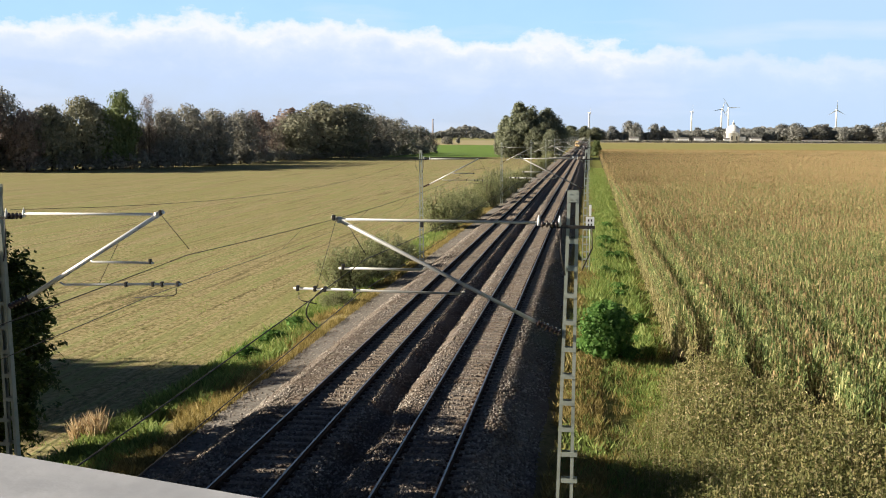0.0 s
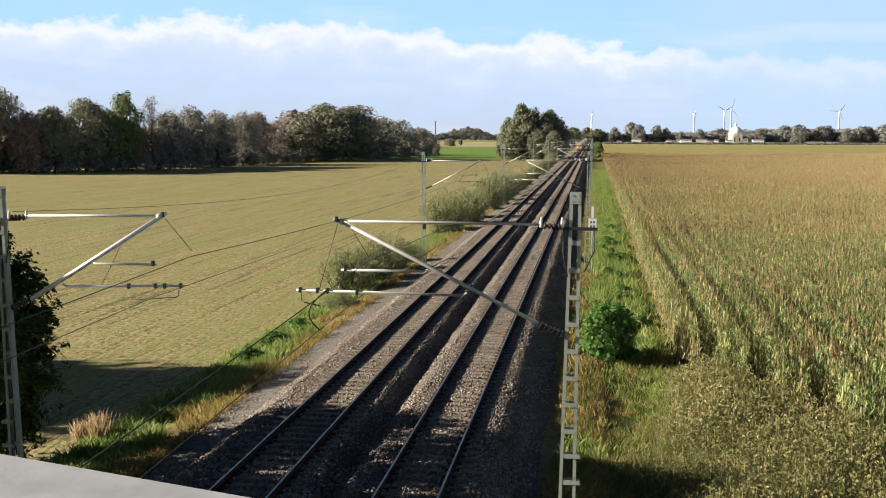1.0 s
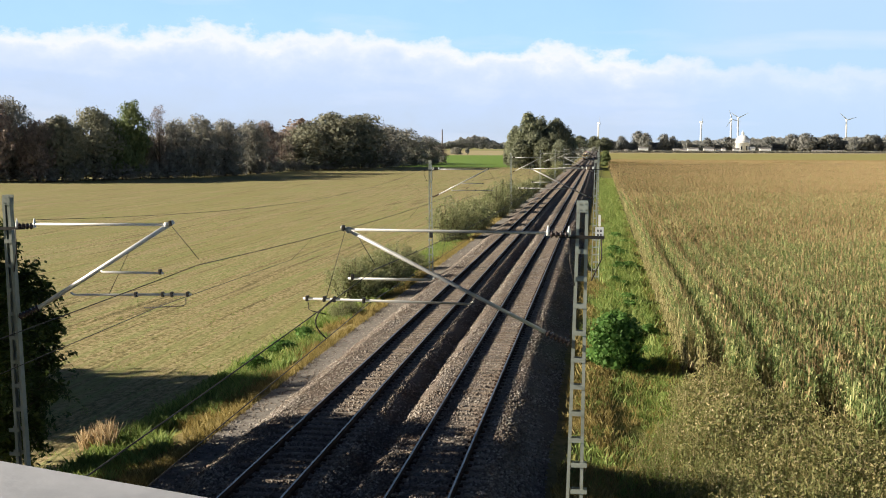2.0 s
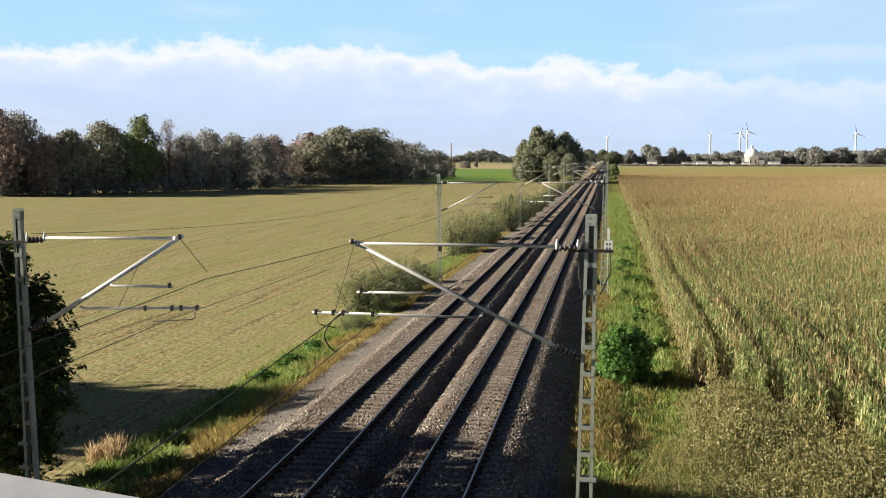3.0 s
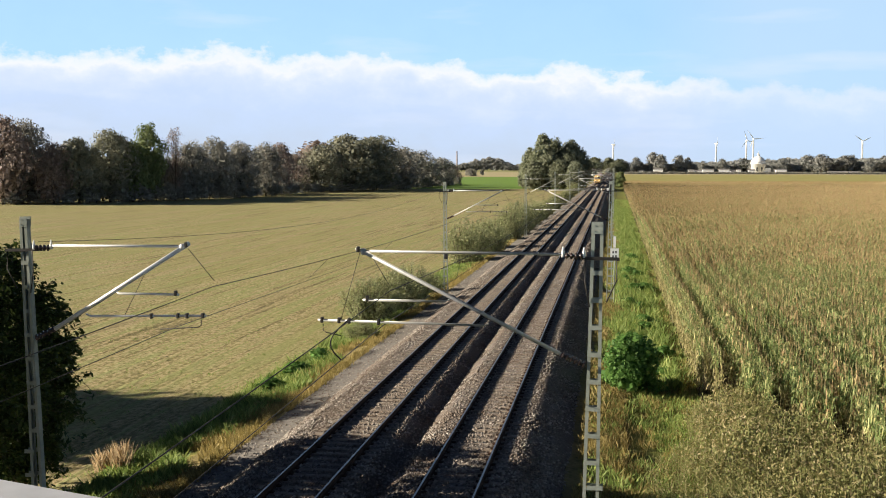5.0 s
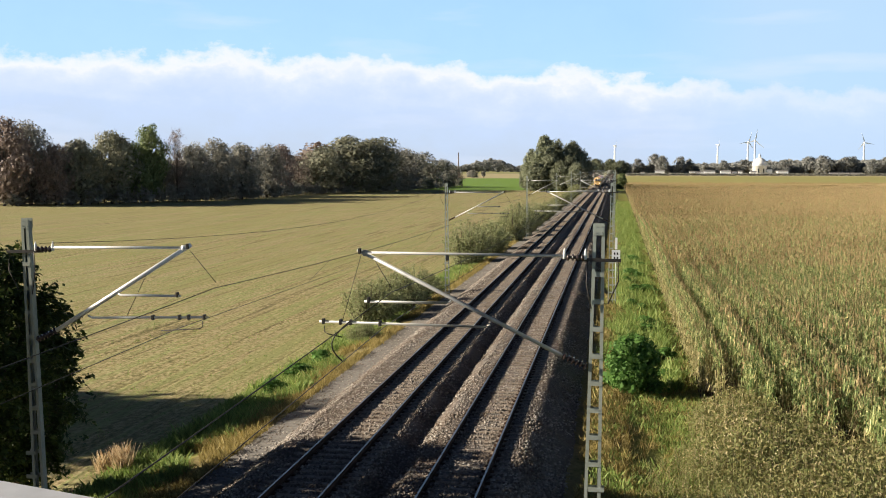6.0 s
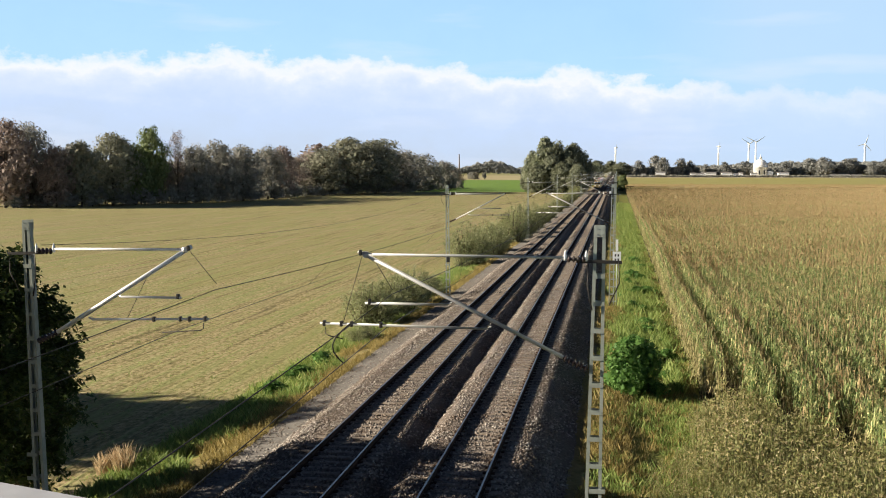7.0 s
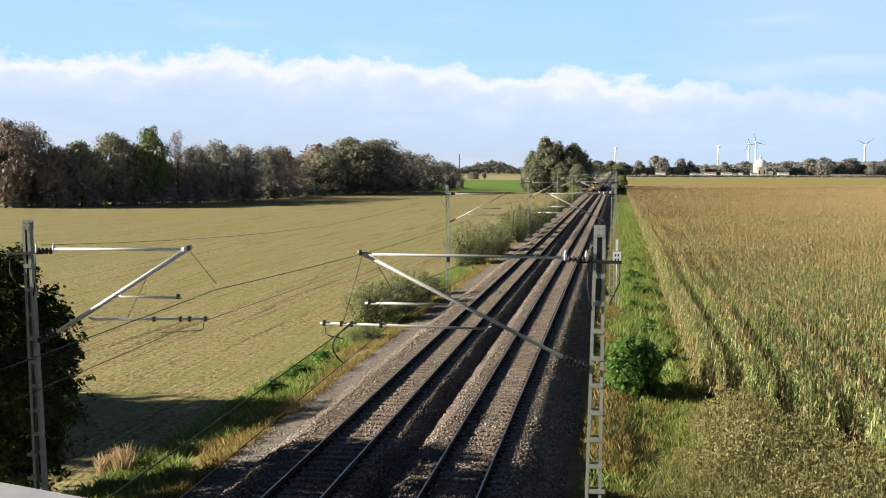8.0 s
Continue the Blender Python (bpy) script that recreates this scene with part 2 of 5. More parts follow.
M_BRICK = plain("brick_stack", [(0.3, (0.24, 0.19, 0.17)), (0.7, (0.33, 0.27, 0.25))], 0.6, 0.85)
M_BARK = plain("bark", [(0.3, (0.06, 0.045, 0.035)), (0.7, (0.15, 0.12, 0.09))], 2.0, 0.9, 0.0, 0.02, 0.2, (1, 1, 0.25))
M_YELLOW = plain("yellow_train_paint", [(0.3, (0.66, 0.40, 0.14)), (0.7, (0.74, 0.46, 0.17))], 1.0, 0.4)
M_RED = plain("red_train_paint", [(0.3, (0.30, 0.075, 0.055)), (0.7, (0.38, 0.10, 0.075))], 1.0, 0.4)
M_DARKGREY = plain("dark_underframe", [(0.3, (0.03, 0.03, 0.03)), (0.7, (0.06, 0.055, 0.05))], 2.0, 0.7)
M_GLASS = plain("dark_glass", [(0.3, (0.012, 0.014, 0.018)), (0.7, (0.02, 0.022, 0.028))], 1.0, 0.08, 0.0, 0.0, 0.6)

# dark, olive and autumn leaves: haze over the wood put in as lifted colour
L_DARK_HAZE = leaf_mat("hazy_dark_foliage", [(0.0, (0.175, 0.177, 0.155)), (0.5, (0.320, 0.310, 0.261)), (1.0, (0.498, 0.440, 0.394))], 0.4, 0.45)
L_OLIVE = leaf_mat("olive_foliage", [(0.0, (0.153, 0.161, 0.110)), (0.5, (0.278, 0.276, 0.196)), (1.0, (0.429, 0.389, 0.296))], 0.4, 0.45)
L_BROWN = leaf_mat("autumn_foliage", [(0.0, (0.166, 0.130, 0.112)), (0.5, (0.312, 0.250, 0.212)), (1.0, (0.489, 0.376, 0.342))], 0.4, 0.45)
L_GREEN = leaf_mat("green_foliage", [(0.0, (0.109, 0.147, 0.057)), (0.5, (0.203, 0.246, 0.101)), (1.0, (0.332, 0.334, 0.164))], 0.4, 0.45)
L_BUSH = leaf_mat("shrub_foliage", [(0.0, (0.171, 0.204, 0.089)), (0.5, (0.318, 0.335, 0.165)), (1.0, (0.520, 0.481, 0.282))], 0.45, 0.6)
L_FRESH = leaf_mat("fresh_shrub_foliage", [(0.0, (0.066, 0.146, 0.035)), (0.5, (0.128, 0.254, 0.056)), (1.0, (0.222, 0.360, 0.097))], 0.4, 0.7)
L_POPLAR = leaf_mat("poplar_foliage", [(0.0, (0.154, 0.175, 0.105)), (0.5, (0.275, 0.293, 0.187)), (1.0, (0.447, 0.444, 0.309))], 0.4, 0.45)
L_LINE = leaf_mat("grey_green_foliage", [(0.0, (0.125, 0.140, 0.085)), (0.5, (0.215, 0.228, 0.150)), (1.0, (0.33, 0.33, 0.235))], 0.4, 0.45)
# paled and greyed: haze over the far woods put into the leaf colour
L_FAR_HAZE = leaf_mat("hazy_far_foliage", [(0.0, (0.194, 0.202, 0.183)), (0.5, (0.297, 0.297, 0.274)), (1.0, (0.428, 0.405, 0.383))], 0.4, 0.45)
L_CORN = leaf_mat("corn_leaf", [(0.0, (0.088, 0.138, 0.043)), (0.45, (0.239, 0.305, 0.109)), (0.8, (0.457, 0.459, 0.200)), (1.0, (0.796, 0.690, 0.340))], 0.35)
L_CORNDRY = leaf_mat("dry_corn_leaf", [(0.0, (0.172, 0.167, 0.065)), (0.5, (0.322, 0.282, 0.126)), (1.0, (0.463, 0.383, 0.205))], 0.35)
L_TASSEL = leaf_mat("corn_tassel", [(0.0, (0.255, 0.183, 0.090)), (0.5, (0.401, 0.292, 0.150)), (1.0, (0.512, 0.389, 0.212))], 0.25)
L_CORNTOP = leaf_mat("dry_corn_top", [(0.0, (0.198, 0.162, 0.068)), (0.5, (0.385, 0.275, 0.136)), (1.0, (0.501, 0.356, 0.194))], 0.3)
L_GRASS = leaf_mat("grass_blade", [(0.0, (0.135, 0.204, 0.048)), (0.5, (0.242, 0.331, 0.085)), (1.0, (0.411, 0.436, 0.140))], 0.35)
L_STRAW = leaf_mat("dry_grass_blade", [(0.0, (0.191, 0.153, 0.047)), (0.5, (0.349, 0.270, 0.090)), (1.0, (0.486, 0.387, 0.162))], 0.35)
L_REED = leaf_mat("reed_straw", [(0.0, (0.345, 0.240, 0.127)), (0.5, (0.540, 0.408, 0.241)), (1.0, (0.759, 0.624, 0.414))], 0.35)
L_NEAR = leaf_mat("shaded_tree_foliage", [(0.0, (0.033, 0.053, 0.013)), (0.5, (0.060, 0.090, 0.021)), (1.0, (0.112, 0.139, 0.036))], 0.4, 0.8)
L_WEED = leaf_mat("weed_leaf", [(0.0, (0.124, 0.144, 0.046)), (0.5, (0.254, 0.250, 0.092)), (0.85, (0.378, 0.304, 0.149)), (1.0, (0.540, 0.453, 0.275))], 0.3)


# ---- mesh helpers ----
def empty(name, m=None):
    ob = new(name)
    if m is not None:
        ob.matrix_basis = m
    return ob


def part(name, bm, material, parent=None, label=""):
    me = bpy.data.meshes.new(name)
    bm.to_mesh(me)
    bm.free()
    for mt in (material if isinstance(material, (list, tuple)) else [material]):
        me.materials.append(mt)
    ob = new(name, me)
    if parent is not None:
        ob.parent = parent
    if label:
        ob["label"] = label
    return ob


def np_mesh(name, verts, faces, materials, slot=None):
    """A mesh from an array of points and an array of equal-sided faces."""
    verts, faces = np.asarray(verts, np.float32), np.asarray(faces, np.int32)
    me = bpy.data.meshes.new(name)
    me.vertices.add(len(verts))
    me.vertices.foreach_set("co", verts.ravel())
    k = faces.shape[1]
    me.loops.add(faces.size)
    me.loops.foreach_set("vertex_index", faces.ravel())
    me.polygons.add(len(faces))
    me.polygons.foreach_set("loop_start", np.arange(0, faces.size, k, dtype=np.int32))
    for mt in materials:
        me.materials.append(mt)
    if slot is not None:
        me.polygons.foreach_set("material_index", np.asarray(slot, np.int32))
    me.update(calc_edges=True)
    return me


def box(bm, x0, x1, y0, y1, z0, z1, mat=0):
    v = [bm.verts.new(p) for p in ((x0, y0, z0), (x1, y0, z0), (x1, y1, z0), (x0, y1, z0), (x0, y0, z1), (x1, y0, z1), (x1, y1, z1), (x0, y1, z1))]
    for f in ((3, 2, 1, 0), (4, 5, 6, 7), (0, 1, 5, 4), (1, 2, 6, 5), (2, 3, 7, 6), (3, 0, 4, 7)):
        bm.faces.new([v[i] for i in f]).material_index = mat


def tube(bm, pts, radii, sides=8, mat=0, caps=True):
    """A round bar through points, with a radius at each."""
    pts = [Vector(p) for p in pts]
    if isinstance(radii, (int, float)):
        radii = [radii] * len(pts)
    rings = []
    for i, p in enumerate(pts):
        d = (pts[min(i + 1, len(pts) - 1)] - pts[max(i - 1, 0)]).normalized()
        a = d.orthogonal().normalized()
        b = d.cross(a)
        rings.append([bm.verts.new(p + radii[i] * (math.cos(t) * a + math.sin(t) * b)) for t in (2 * math.pi * k / sides for k in range(sides))])
    for r0, r1 in zip(rings, rings[1:]):
        best = min(range(sides), key=lambda s: (r1[s].co - r0[0].co).length)
        for k in range(sides):
            f = bm.faces.new((r0[k], r0[(k + 1) % sides], r1[(k + 1 + best) % sides], r1[(k + best) % sides]))
            f.material_index, f.smooth = mat, True
    if caps:
        for r in (rings[0][::-1], rings[-1]):
            bm.faces.new(r).material_index = mat


def lathe(bm, profile, sides=12, mat=0, m=None):
    """Rings (radius, height) turned round z."""
    rings = []
    for r, z in profile:
        ring = []
        for k in range(sides):
            t = 2 * math.pi * k / sides
            p = Vector((r * math.cos(t), r * math.sin(t), z))
            ring.append(bm.verts.new(m @ p if m else p))
        rings.append(ring)
    for r0, r1 in zip(rings, rings[1:]):
        for k in range(sides):
            f = bm.faces.new((r0[k], r0[(k + 1) % sides], r1[(k + 1) % sides], r1[k]))
            f.material_index, f.smooth = mat, True
    bm.faces.new(rings[0][::-1]).material_index = mat
    bm.faces.new(rings[-1]).material_index = mat


# ---- ground ----
Z_FIELD = -1.5


def build_ground():
    xs = [-4500, -1500, -600, -300, -200, -142, -110, -72, -50, -35, -25, -18, -15.6, -14.6, -13.8, -12.9, -12.1, -10.7, -6.2, -2.9, -1.4, -0.4, 0.6, 2.0, 3.7, 12, 30, 80, 200, 600, 1500, 4500]
    ys = [-400, -60, 0, 20, 30, 40, 50, 60, 75, 90, 110, 140, 180, 230, 300, 380, 440, 486, 520, 600, 720, 880, 960, 1030, 1300, 1800, 2600, 4600]

    def height(x, y):
        if x <= -15.6 or x >= 2.0:
            return Z_FIELD
        pts = [(-15.6, Z_FIELD), (-14.6, -1.45), (-13.8, -1.25), (-12.9, -1.05), (-12.1, -0.86), (-10.7, -0.80), (-6.2, -0.75), (-2.9, -0.84), (-1.4, -0.95), (-0.4, -1.08), (0.6, -1.28), (2.0, Z_FIELD)]
        for (a, za), (b, zb) in zip(pts, pts[1:]):
            if a <= x <= b:
                return za + (zb - za) * (x - a) / (b - a)
        return Z_FIELD

    mats = [M_STUBBLE, M_VERGE, M_DRYGRASS, M_MEADOW, M_PALE, M_PATH, M_SOIL, M_FARLAND, M_CROP]
    vs = [(x, y, height(x, y)) for y in ys for x in xs]
    n, faces, slot = len(xs), [], []
    for j in range(len(ys) - 1):
        for i in range(n - 1):
            faces.append((j * n + i, j * n + i + 1, (j + 1) * n + i + 1, (j + 1) * n + i))
            x, y = (xs[i] + xs[i + 1]) / 2, (ys[j] + ys[j + 1]) / 2
            if y > 1800 or y < -60 or abs(x) > 1500:
                s = 7
            elif x < -15.6:
                s = 0 if y < 486 else 3 if y < 1030 else 4
            elif x < -13.8:
                s = 1
            elif x < -12.1:
                s = 2
            elif x < -10.7:
                s = 5
            elif x < -1.4:
                s = 6
            elif x < 0.6:
                s = 2 if y < 300 else 1
            elif x < 3.7:
                s = 1
            else:
                s = (6 if y > 40 else 1) if y < 600 else 8 if y < 1300 else 4
            slot.append(s)
    tagged(new("ground", np_mesh("ground", vs, faces, mats, slot)), "flat farmland with stubble, verges and a low railway bank", "ground", kind="structure")


build_ground()

# ---- tracks ----
TRACK_X = {"left": -8.18, "right": -4.22}
TRACK_END = 1500.0


def build_ballast():
    prof = [(-11.1, -0.84), (-10.1, -0.24), (-9.5, -0.205), (-6.85, -0.20), (-6.35, -0.50), (-6.15, -0.52), (-5.6, -0.17), (-2.95, -0.205), (-2.65, -0.25), (-1.05, -1.14)]
    ys = [-30.0 + 0.6 * i for i in range(260)] + [126 + 6.0 * 1.06 ** i for i in range(1, 60)]
    ys = [y for y in ys if y < TRACK_END] + [TRACK_END]
    cols = []
    for (a, za), (b, zb) in zip(prof, prof[1:]):
        k = max(1, round((b - a) / 0.3))
        cols += [(a + (b - a) * i / k, za + (zb - za) * i / k) for i in range(k)]
    cols.append(prof[-1])
    vs = []
    for y in ys:
        for i, (x, z) in enumerate(cols):
            edge = i in (0, len(cols) - 1)
            near = 1.0 if y < 126 else 0.3
            vs.append((x + (0.18 * noise.noise((x, y * 0.4, 3)) if not edge else 0.25 * noise.noise((x, y * 0.3, 7))), y,
                       z + near * 0.05 * noise.noise((x * 1.7, y * 1.7, 0)) + near * 0.02 * noise.noise((x * 6, y * 6, 5))))
    n = len(cols)
    faces = [(j * n + i, j * n + i + 1, (j + 1) * n + i + 1, (j + 1) * n + i) for j in range(len(ys) - 1) for i in range(n - 1)]
    tagged(new("ballast_bed", np_mesh("ballast_bed", vs, faces, [M_BALLAST])), "grey-brown crushed stone ballast bed under two tracks", "ballast", kind="structure")


def build_stones():
    rng = np.random.default_rng(4)
    base = np.array([(1, 0, 0), (0, 1, 0), (-1, 0, 0), (0, -1, 0), (0, 0, 1), (0, 0, -1)], float)
    tri = np.array([(0, 1, 4), (1, 2, 4), (2, 3, 4), (3, 0, 4), (1, 0, 5), (2, 1, 5), (3, 2, 5), (0, 3, 5)])
    n = 78000
    y = 24 + (rng.random(n) ** 2.1) * 105
    x = rng.uniform(-12.1, -1.05, n)
    prof_x = np.array([-12.3, -11.1, -10.1, -9.5, -6.85, -6.35, -6.15, -5.6, -2.95, -2.65, -1.05])
    prof_z = np.array([-0.87, -0.83, -0.24, -0.205, -0.20, -0.50, -0.52, -0.17, -0.205, -0.25, -1.14])
    z = np.interp(x, prof_x, prof_z)
    keep = (x > -11.0) | (rng.random(n) < 0.35)
    for c in TRACK_X.values():
        keep &= ~((abs(x - c) < 1.25) & (rng.random(n) < 0.35))
    x, y, z = x[keep], y[keep], z[keep]
    n = len(x)
    size = rng.uniform(0.028, 0.062, n)[:, None, None] * rng.uniform(0.65, 1.25, (n, 6, 1))
    ang = rng.uniform(0, 6.28, n)
    c, s = np.cos(ang), np.sin(ang)
    pts = base[None] * size
    rx, ry = pts[..., 0] * c[:, None] - pts[..., 1] * s[:, None], pts[..., 0] * s[:, None] + pts[..., 1] * c[:, None]
    vs = np.stack([rx + x[:, None], ry + y[:, None], pts[..., 2] * 0.8 + z[:, None] + 0.01], -1).reshape(-1, 3)
    fs = (tri[None] + 6 * np.arange(n)[:, None, None]).reshape(-1, 3)
    tagged(new("ballast_stones", np_mesh("ballast_stones", vs, fs, [M_STONE])), "loose grey and rust-stained crushed ballast stones", "gravel", kind="stuff")


RAIL_PROFILE = [(-0.07, -0.172), (0.07, -0.172), (0.07, -0.160), (0.012, -0.142), (0.012, -0.05), (0.036, -0.038), (0.036, -0.006), (0.026, 0.0), (-0.026, 0.0), (-0.036, -0.006), (-0.036, -0.038), (-0.012, -0.05), (-0.012, -0.142), (-0.07, -0.160)]


def rail(x, parent):
    bm = bmesh.new()
    ys = [-30, 100, 300, TRACK_END]
    rings = [[bm.verts.new((x + px, y, pz)) for px, pz in RAIL_PROFILE] for y in ys]
    k = len(RAIL_PROFILE)
    for r0, r1 in zip(rings, rings[1:]):
        for i in range(k):
            f = bm.faces.new((r0[i], r1[i], r1[(i + 1) % k], r0[(i + 1) % k]))
            f.material_index = 1 if i == 7 else 0
    bm.faces.new(rings[0])
    bm.faces.new(rings[-1][::-1])
    return part("rail", bm, [M_RAIL, M_RAILTOP], parent, "rusty steel rail with a polished running surface")


def sleeper_mesh():
    bm = bmesh.new()
    box(bm, -1.28, 1.28, -0.13, 0.13, -0.36, -0.178)
    bmesh.ops.bevel(bm, geom=[e for e in bm.edges if all(v.co.z > -0.2 for v in e.verts)], offset=0.02, segments=1, affect="EDGES")
    for s in (-0.7525, 0.7525):
        for o in (-0.125, 0.125):
            box(bm, s + o - 0.05, s + o + 0.05, -0.07, 0.07, -0.185, -0.135, 1)
    me = bpy.data.meshes.new("sleeper")
    bm.to_mesh(me)
    bm.free()
    me.materials.append(M_SLEEPER)
    me.materials.append(M_RAIL)
    return me


def build_track(x, side):
    t = tagged(empty("railway_track"), "straight standard-gauge track on weathered sleepers in ballast", "railway track", "parallel tracks")
    for s in (-0.7525, 0.7525):
        rail(x + s, t)
    return t


build_ballast()
build_stones()
TRACKS = {s: build_track(x, s) for s, x in TRACK_X.items()}


# ---- bridge underfoot ----
def build_bridge():
    b = tagged(empty("road_bridge", pose(0, 0, 0, 0, 0, -18.5)), "concrete road bridge with a grey parapet, crossing the tracks", "bridge")
    bm = bmesh.new()
    box(bm, -26, 22, -9.0, 1.15, 6.05, 6.82)
    part("deck", bm, M_CONCRETE, b)
    bm = bmesh.new()
    box(bm, -26, 22, -7.6, -0.6, 6.824, 6.86)
    part("road_surface", bm, M_ASPHALT, b)
    bm = bmesh.new()
    box(bm, -26, 22, 0.68, 1.0, 6.823, 8.0)
    bmesh.ops.bevel(bm, geom=[e for e in bm.edges if all(v.co.z > 7.9 for v in e.verts)], offset=0.012, segments=2, affect="EDGES")
    part("parapet", bm, M_CONCRETE, b, "smooth light grey parapet")
    for x0, x1 in ((-26, -22.5), (12, 22)):
        bm = bmesh.new()
        box(bm, x0, x1, -8.5, 0.6, -1.6, 6.046)
        part("abutment", bm, M_CONCRETE, b)


# ---- overhead line ----
def disc_stack(bm, p, q, n, r, core=0.03, mat=0):
    """Insulator sheds on a bar from p to q."""
    p, q = Vector(p), Vector(q)
    d = (q - p)
    turn = d.to_track_quat("Z", "Y").to_matrix().to_4x4()
    prof = [(core, 0.0)]
    step = d.length / n
    for i in range(n):
        prof += [(core, step * (i + 0.2)), (r, step * (i + 0.45)), (r * 0.85, step * (i + 0.7)), (core, step * (i + 0.8))]
    prof.append((core, d.length))
    lathe(bm, prof, 10, mat, Matrix.Translation(p) @ turn)


def mast(m, side, top=7.33, ground=-1.6, w_top=0.215, w_bot=0.38, arm=None, paint=M_MAST, pipe=M_TUBE):
    """Lattice mast of two channels and rungs; side -1: the arm points to -x."""
    t = tagged(empty("catenary_mast", m), "pale grey-green lattice steel mast with a tubular bracket arm", "catenary mast", "masts along the track")
    half = lambda z: 0.5 * (w_bot + (w_top - w_bot) * (z - ground) / (top - ground))
    for s in (-1, 1):
        bm = bmesh.new()
        v = []
        for z in (ground + 0.25, top):
            h = half(z)
            o, i, d = s * h, s * (h - 0.062), 0.075
            web = s * (h - 0.012)
            v.append([bm.verts.new((x, y, z)) for x, y in ((o, -d), (i, -d), (i, -d + 0.01), (web, -d + 0.01), (web, d - 0.01), (i, d - 0.01), (i, d), (o, d))])
        for k in range(8):
            bm.faces.new((v[0][k], v[0][(k + 1) % 8], v[1][(k + 1) % 8], v[1][k]))
        bm.faces.new(v[0][::-1])
        bm.faces.new(v[1])
        bmesh.ops.recalc_face_normals(bm, faces=bm.faces[:])
        part("leg", bm, paint, t)
    z, first = top - 0.22, True
    zs = []
    while z > ground + 0.5:
        zs.append(z)
        z -= 0.70 if first else 0.515
        first = False
    for i, z in enumerate(zs):
        for y0, y1 in ((-0.088, -0.077), (0.077, 0.088)):
            bm = bmesh.new()
            h = half(z) - 0.004
            box(bm, -h, h, y0, y1, z - (0.0 if i == 0 else 0.042), z + (0.215 if i == 0 else 0.042))
            if i == 0 and y0 < 0:
                for bx in (-0.055, 0.055):
                    for bz in (0.05, 0.16):
                        lathe(bm, [(0.012, 0), (0.012, 0.012)], 6, 0, Matrix.Translation((bx, y0, z + bz)) @ Matrix.Rotation(radians(90), 4, "X"))
            part("top_plate" if i == 0 else "rung", bm, paint, t)
    bm = bmesh.new()
    box(bm, -0.36, 0.36, -0.32, 0.32, ground - 0.6, ground + 0.3)
    bmesh.ops.bevel(bm, geom=bm.edges[:], offset=0.03, segments=1, affect="EDGES")
    part("footing", bm, M_FOOT, t, "grey concrete footing")
    # bracket arm, in steps away from the mast
    a = dict(steady=0.35, diag_r=0.038, tube_z=6.72, tip=4.56, low_z=4.66, reg_z=5.355, reg_end=5.32, reg_root=2.0, strut_z=5.80, strut_end=4.45, strut_root=2.77, hang=(3.9, 6.03), stay=(4.9, 0.0), level=-0.9)
    a.update(arm or {})
    X = lambda d: side * d
    tz, tip = a["tube_z"], a["tip"]
    first_arm_part = len(t.children)
    bm = bmesh.new()
    box(bm, min(X(-0.42), X(0.42)), max(X(-0.42), X(0.42)), -0.12, -0.09, tz - 0.065, tz - 0.005)
    part("clamp_bar", bm, M_WIRE, t, "dark steel clamp")
    bm = bmesh.new()
    disc_stack(bm, (X(0.25), -0.105, tz), (X(0.60), -0.105, tz), 4, 0.07)
    part("insulator", bm, M_INS, t, "brown ribbed insulator")
    for d in (0.24, 0.63):
        bm = bmesh.new()
        lathe(bm, [(0.03, -0.03), (0.036, 0.02), (0.028, 0.08), (0.010, 0.17)], 8, 0, Matrix.Translation((X(d), -0.105, tz)))
        part("insulator_cap", bm, M_CAP, t, "white insulator cap")
    bm = bmesh.new()
    tube(bm, [(X(0.6), -0.105, tz), (X(tip), -0.105, tz + 0.02)], 0.027)
    lathe(bm, [(0.05, -0.06), (0.06, 0), (0.05, 0.06)], 8, 0, Matrix.Translation((X(tip - 0.12), -0.105, tz + 0.01)))
    part("top_tube", bm, pipe, t)
    lx, lz = 0.62, a["low_z"] + 0.2
    bm = bmesh.new()
    tube(bm, [(X(tip + 0.03), -0.105, tz + 0.04), (X(lx), -0.105, lz)], a["diag_r"])
    part("diagonal_tube", bm, pipe, t)
    bm = bmesh.new()
    disc_stack(bm, (X(lx), -0.105, lz), (X(0.16), -0.09, a["low_z"]), 6, 0.075)
    part("insulator", bm, M_INS, t, "brown ribbed insulator")
    bm = bmesh.new()
    tube(bm, [(X(a["reg_root"]), -0.105, a["reg_z"] + 0.04), (X(a["reg_root"] + 0.1), -0.15, a["reg_z"]), (X(a["reg_end"]), -0.15, a["reg_z"] - 0.01)], 0.024)
    part("registration_tube", bm, pipe, t)
    bm = bmesh.new()
    tube(bm, [(X(a["strut_root"]), -0.105, a["strut_z"] + 0.04), (X(a["strut_root"] + 0.08), -0.15, a["strut_z"]), (X(a["strut_end"]), -0.15, a["strut_z"] + 0.0)], 0.024)
    part("stay_tube", bm, pipe, t)
    # joints and the steady arm that holds the contact wire
    for d, z, name in ((a["reg_end"] - 0.08, a["reg_z"], "clamp"), (a["reg_end"] - 0.42, a["reg_z"], "clamp"), (a["reg_end"] - 0.62, a["reg_z"], "clamp"), (a["reg_end"] - 1.2, a["reg_z"], "clamp"), (a["strut_end"] - 0.1, a["strut_z"], "clamp"), (tip - 0.02, tz + 0.02, "clamp")):
        bm = bmesh.new()
        box(bm, X(d) - 0.03, X(d) + 0.03, -0.19, -0.10, z - 0.06, z + 0.05)
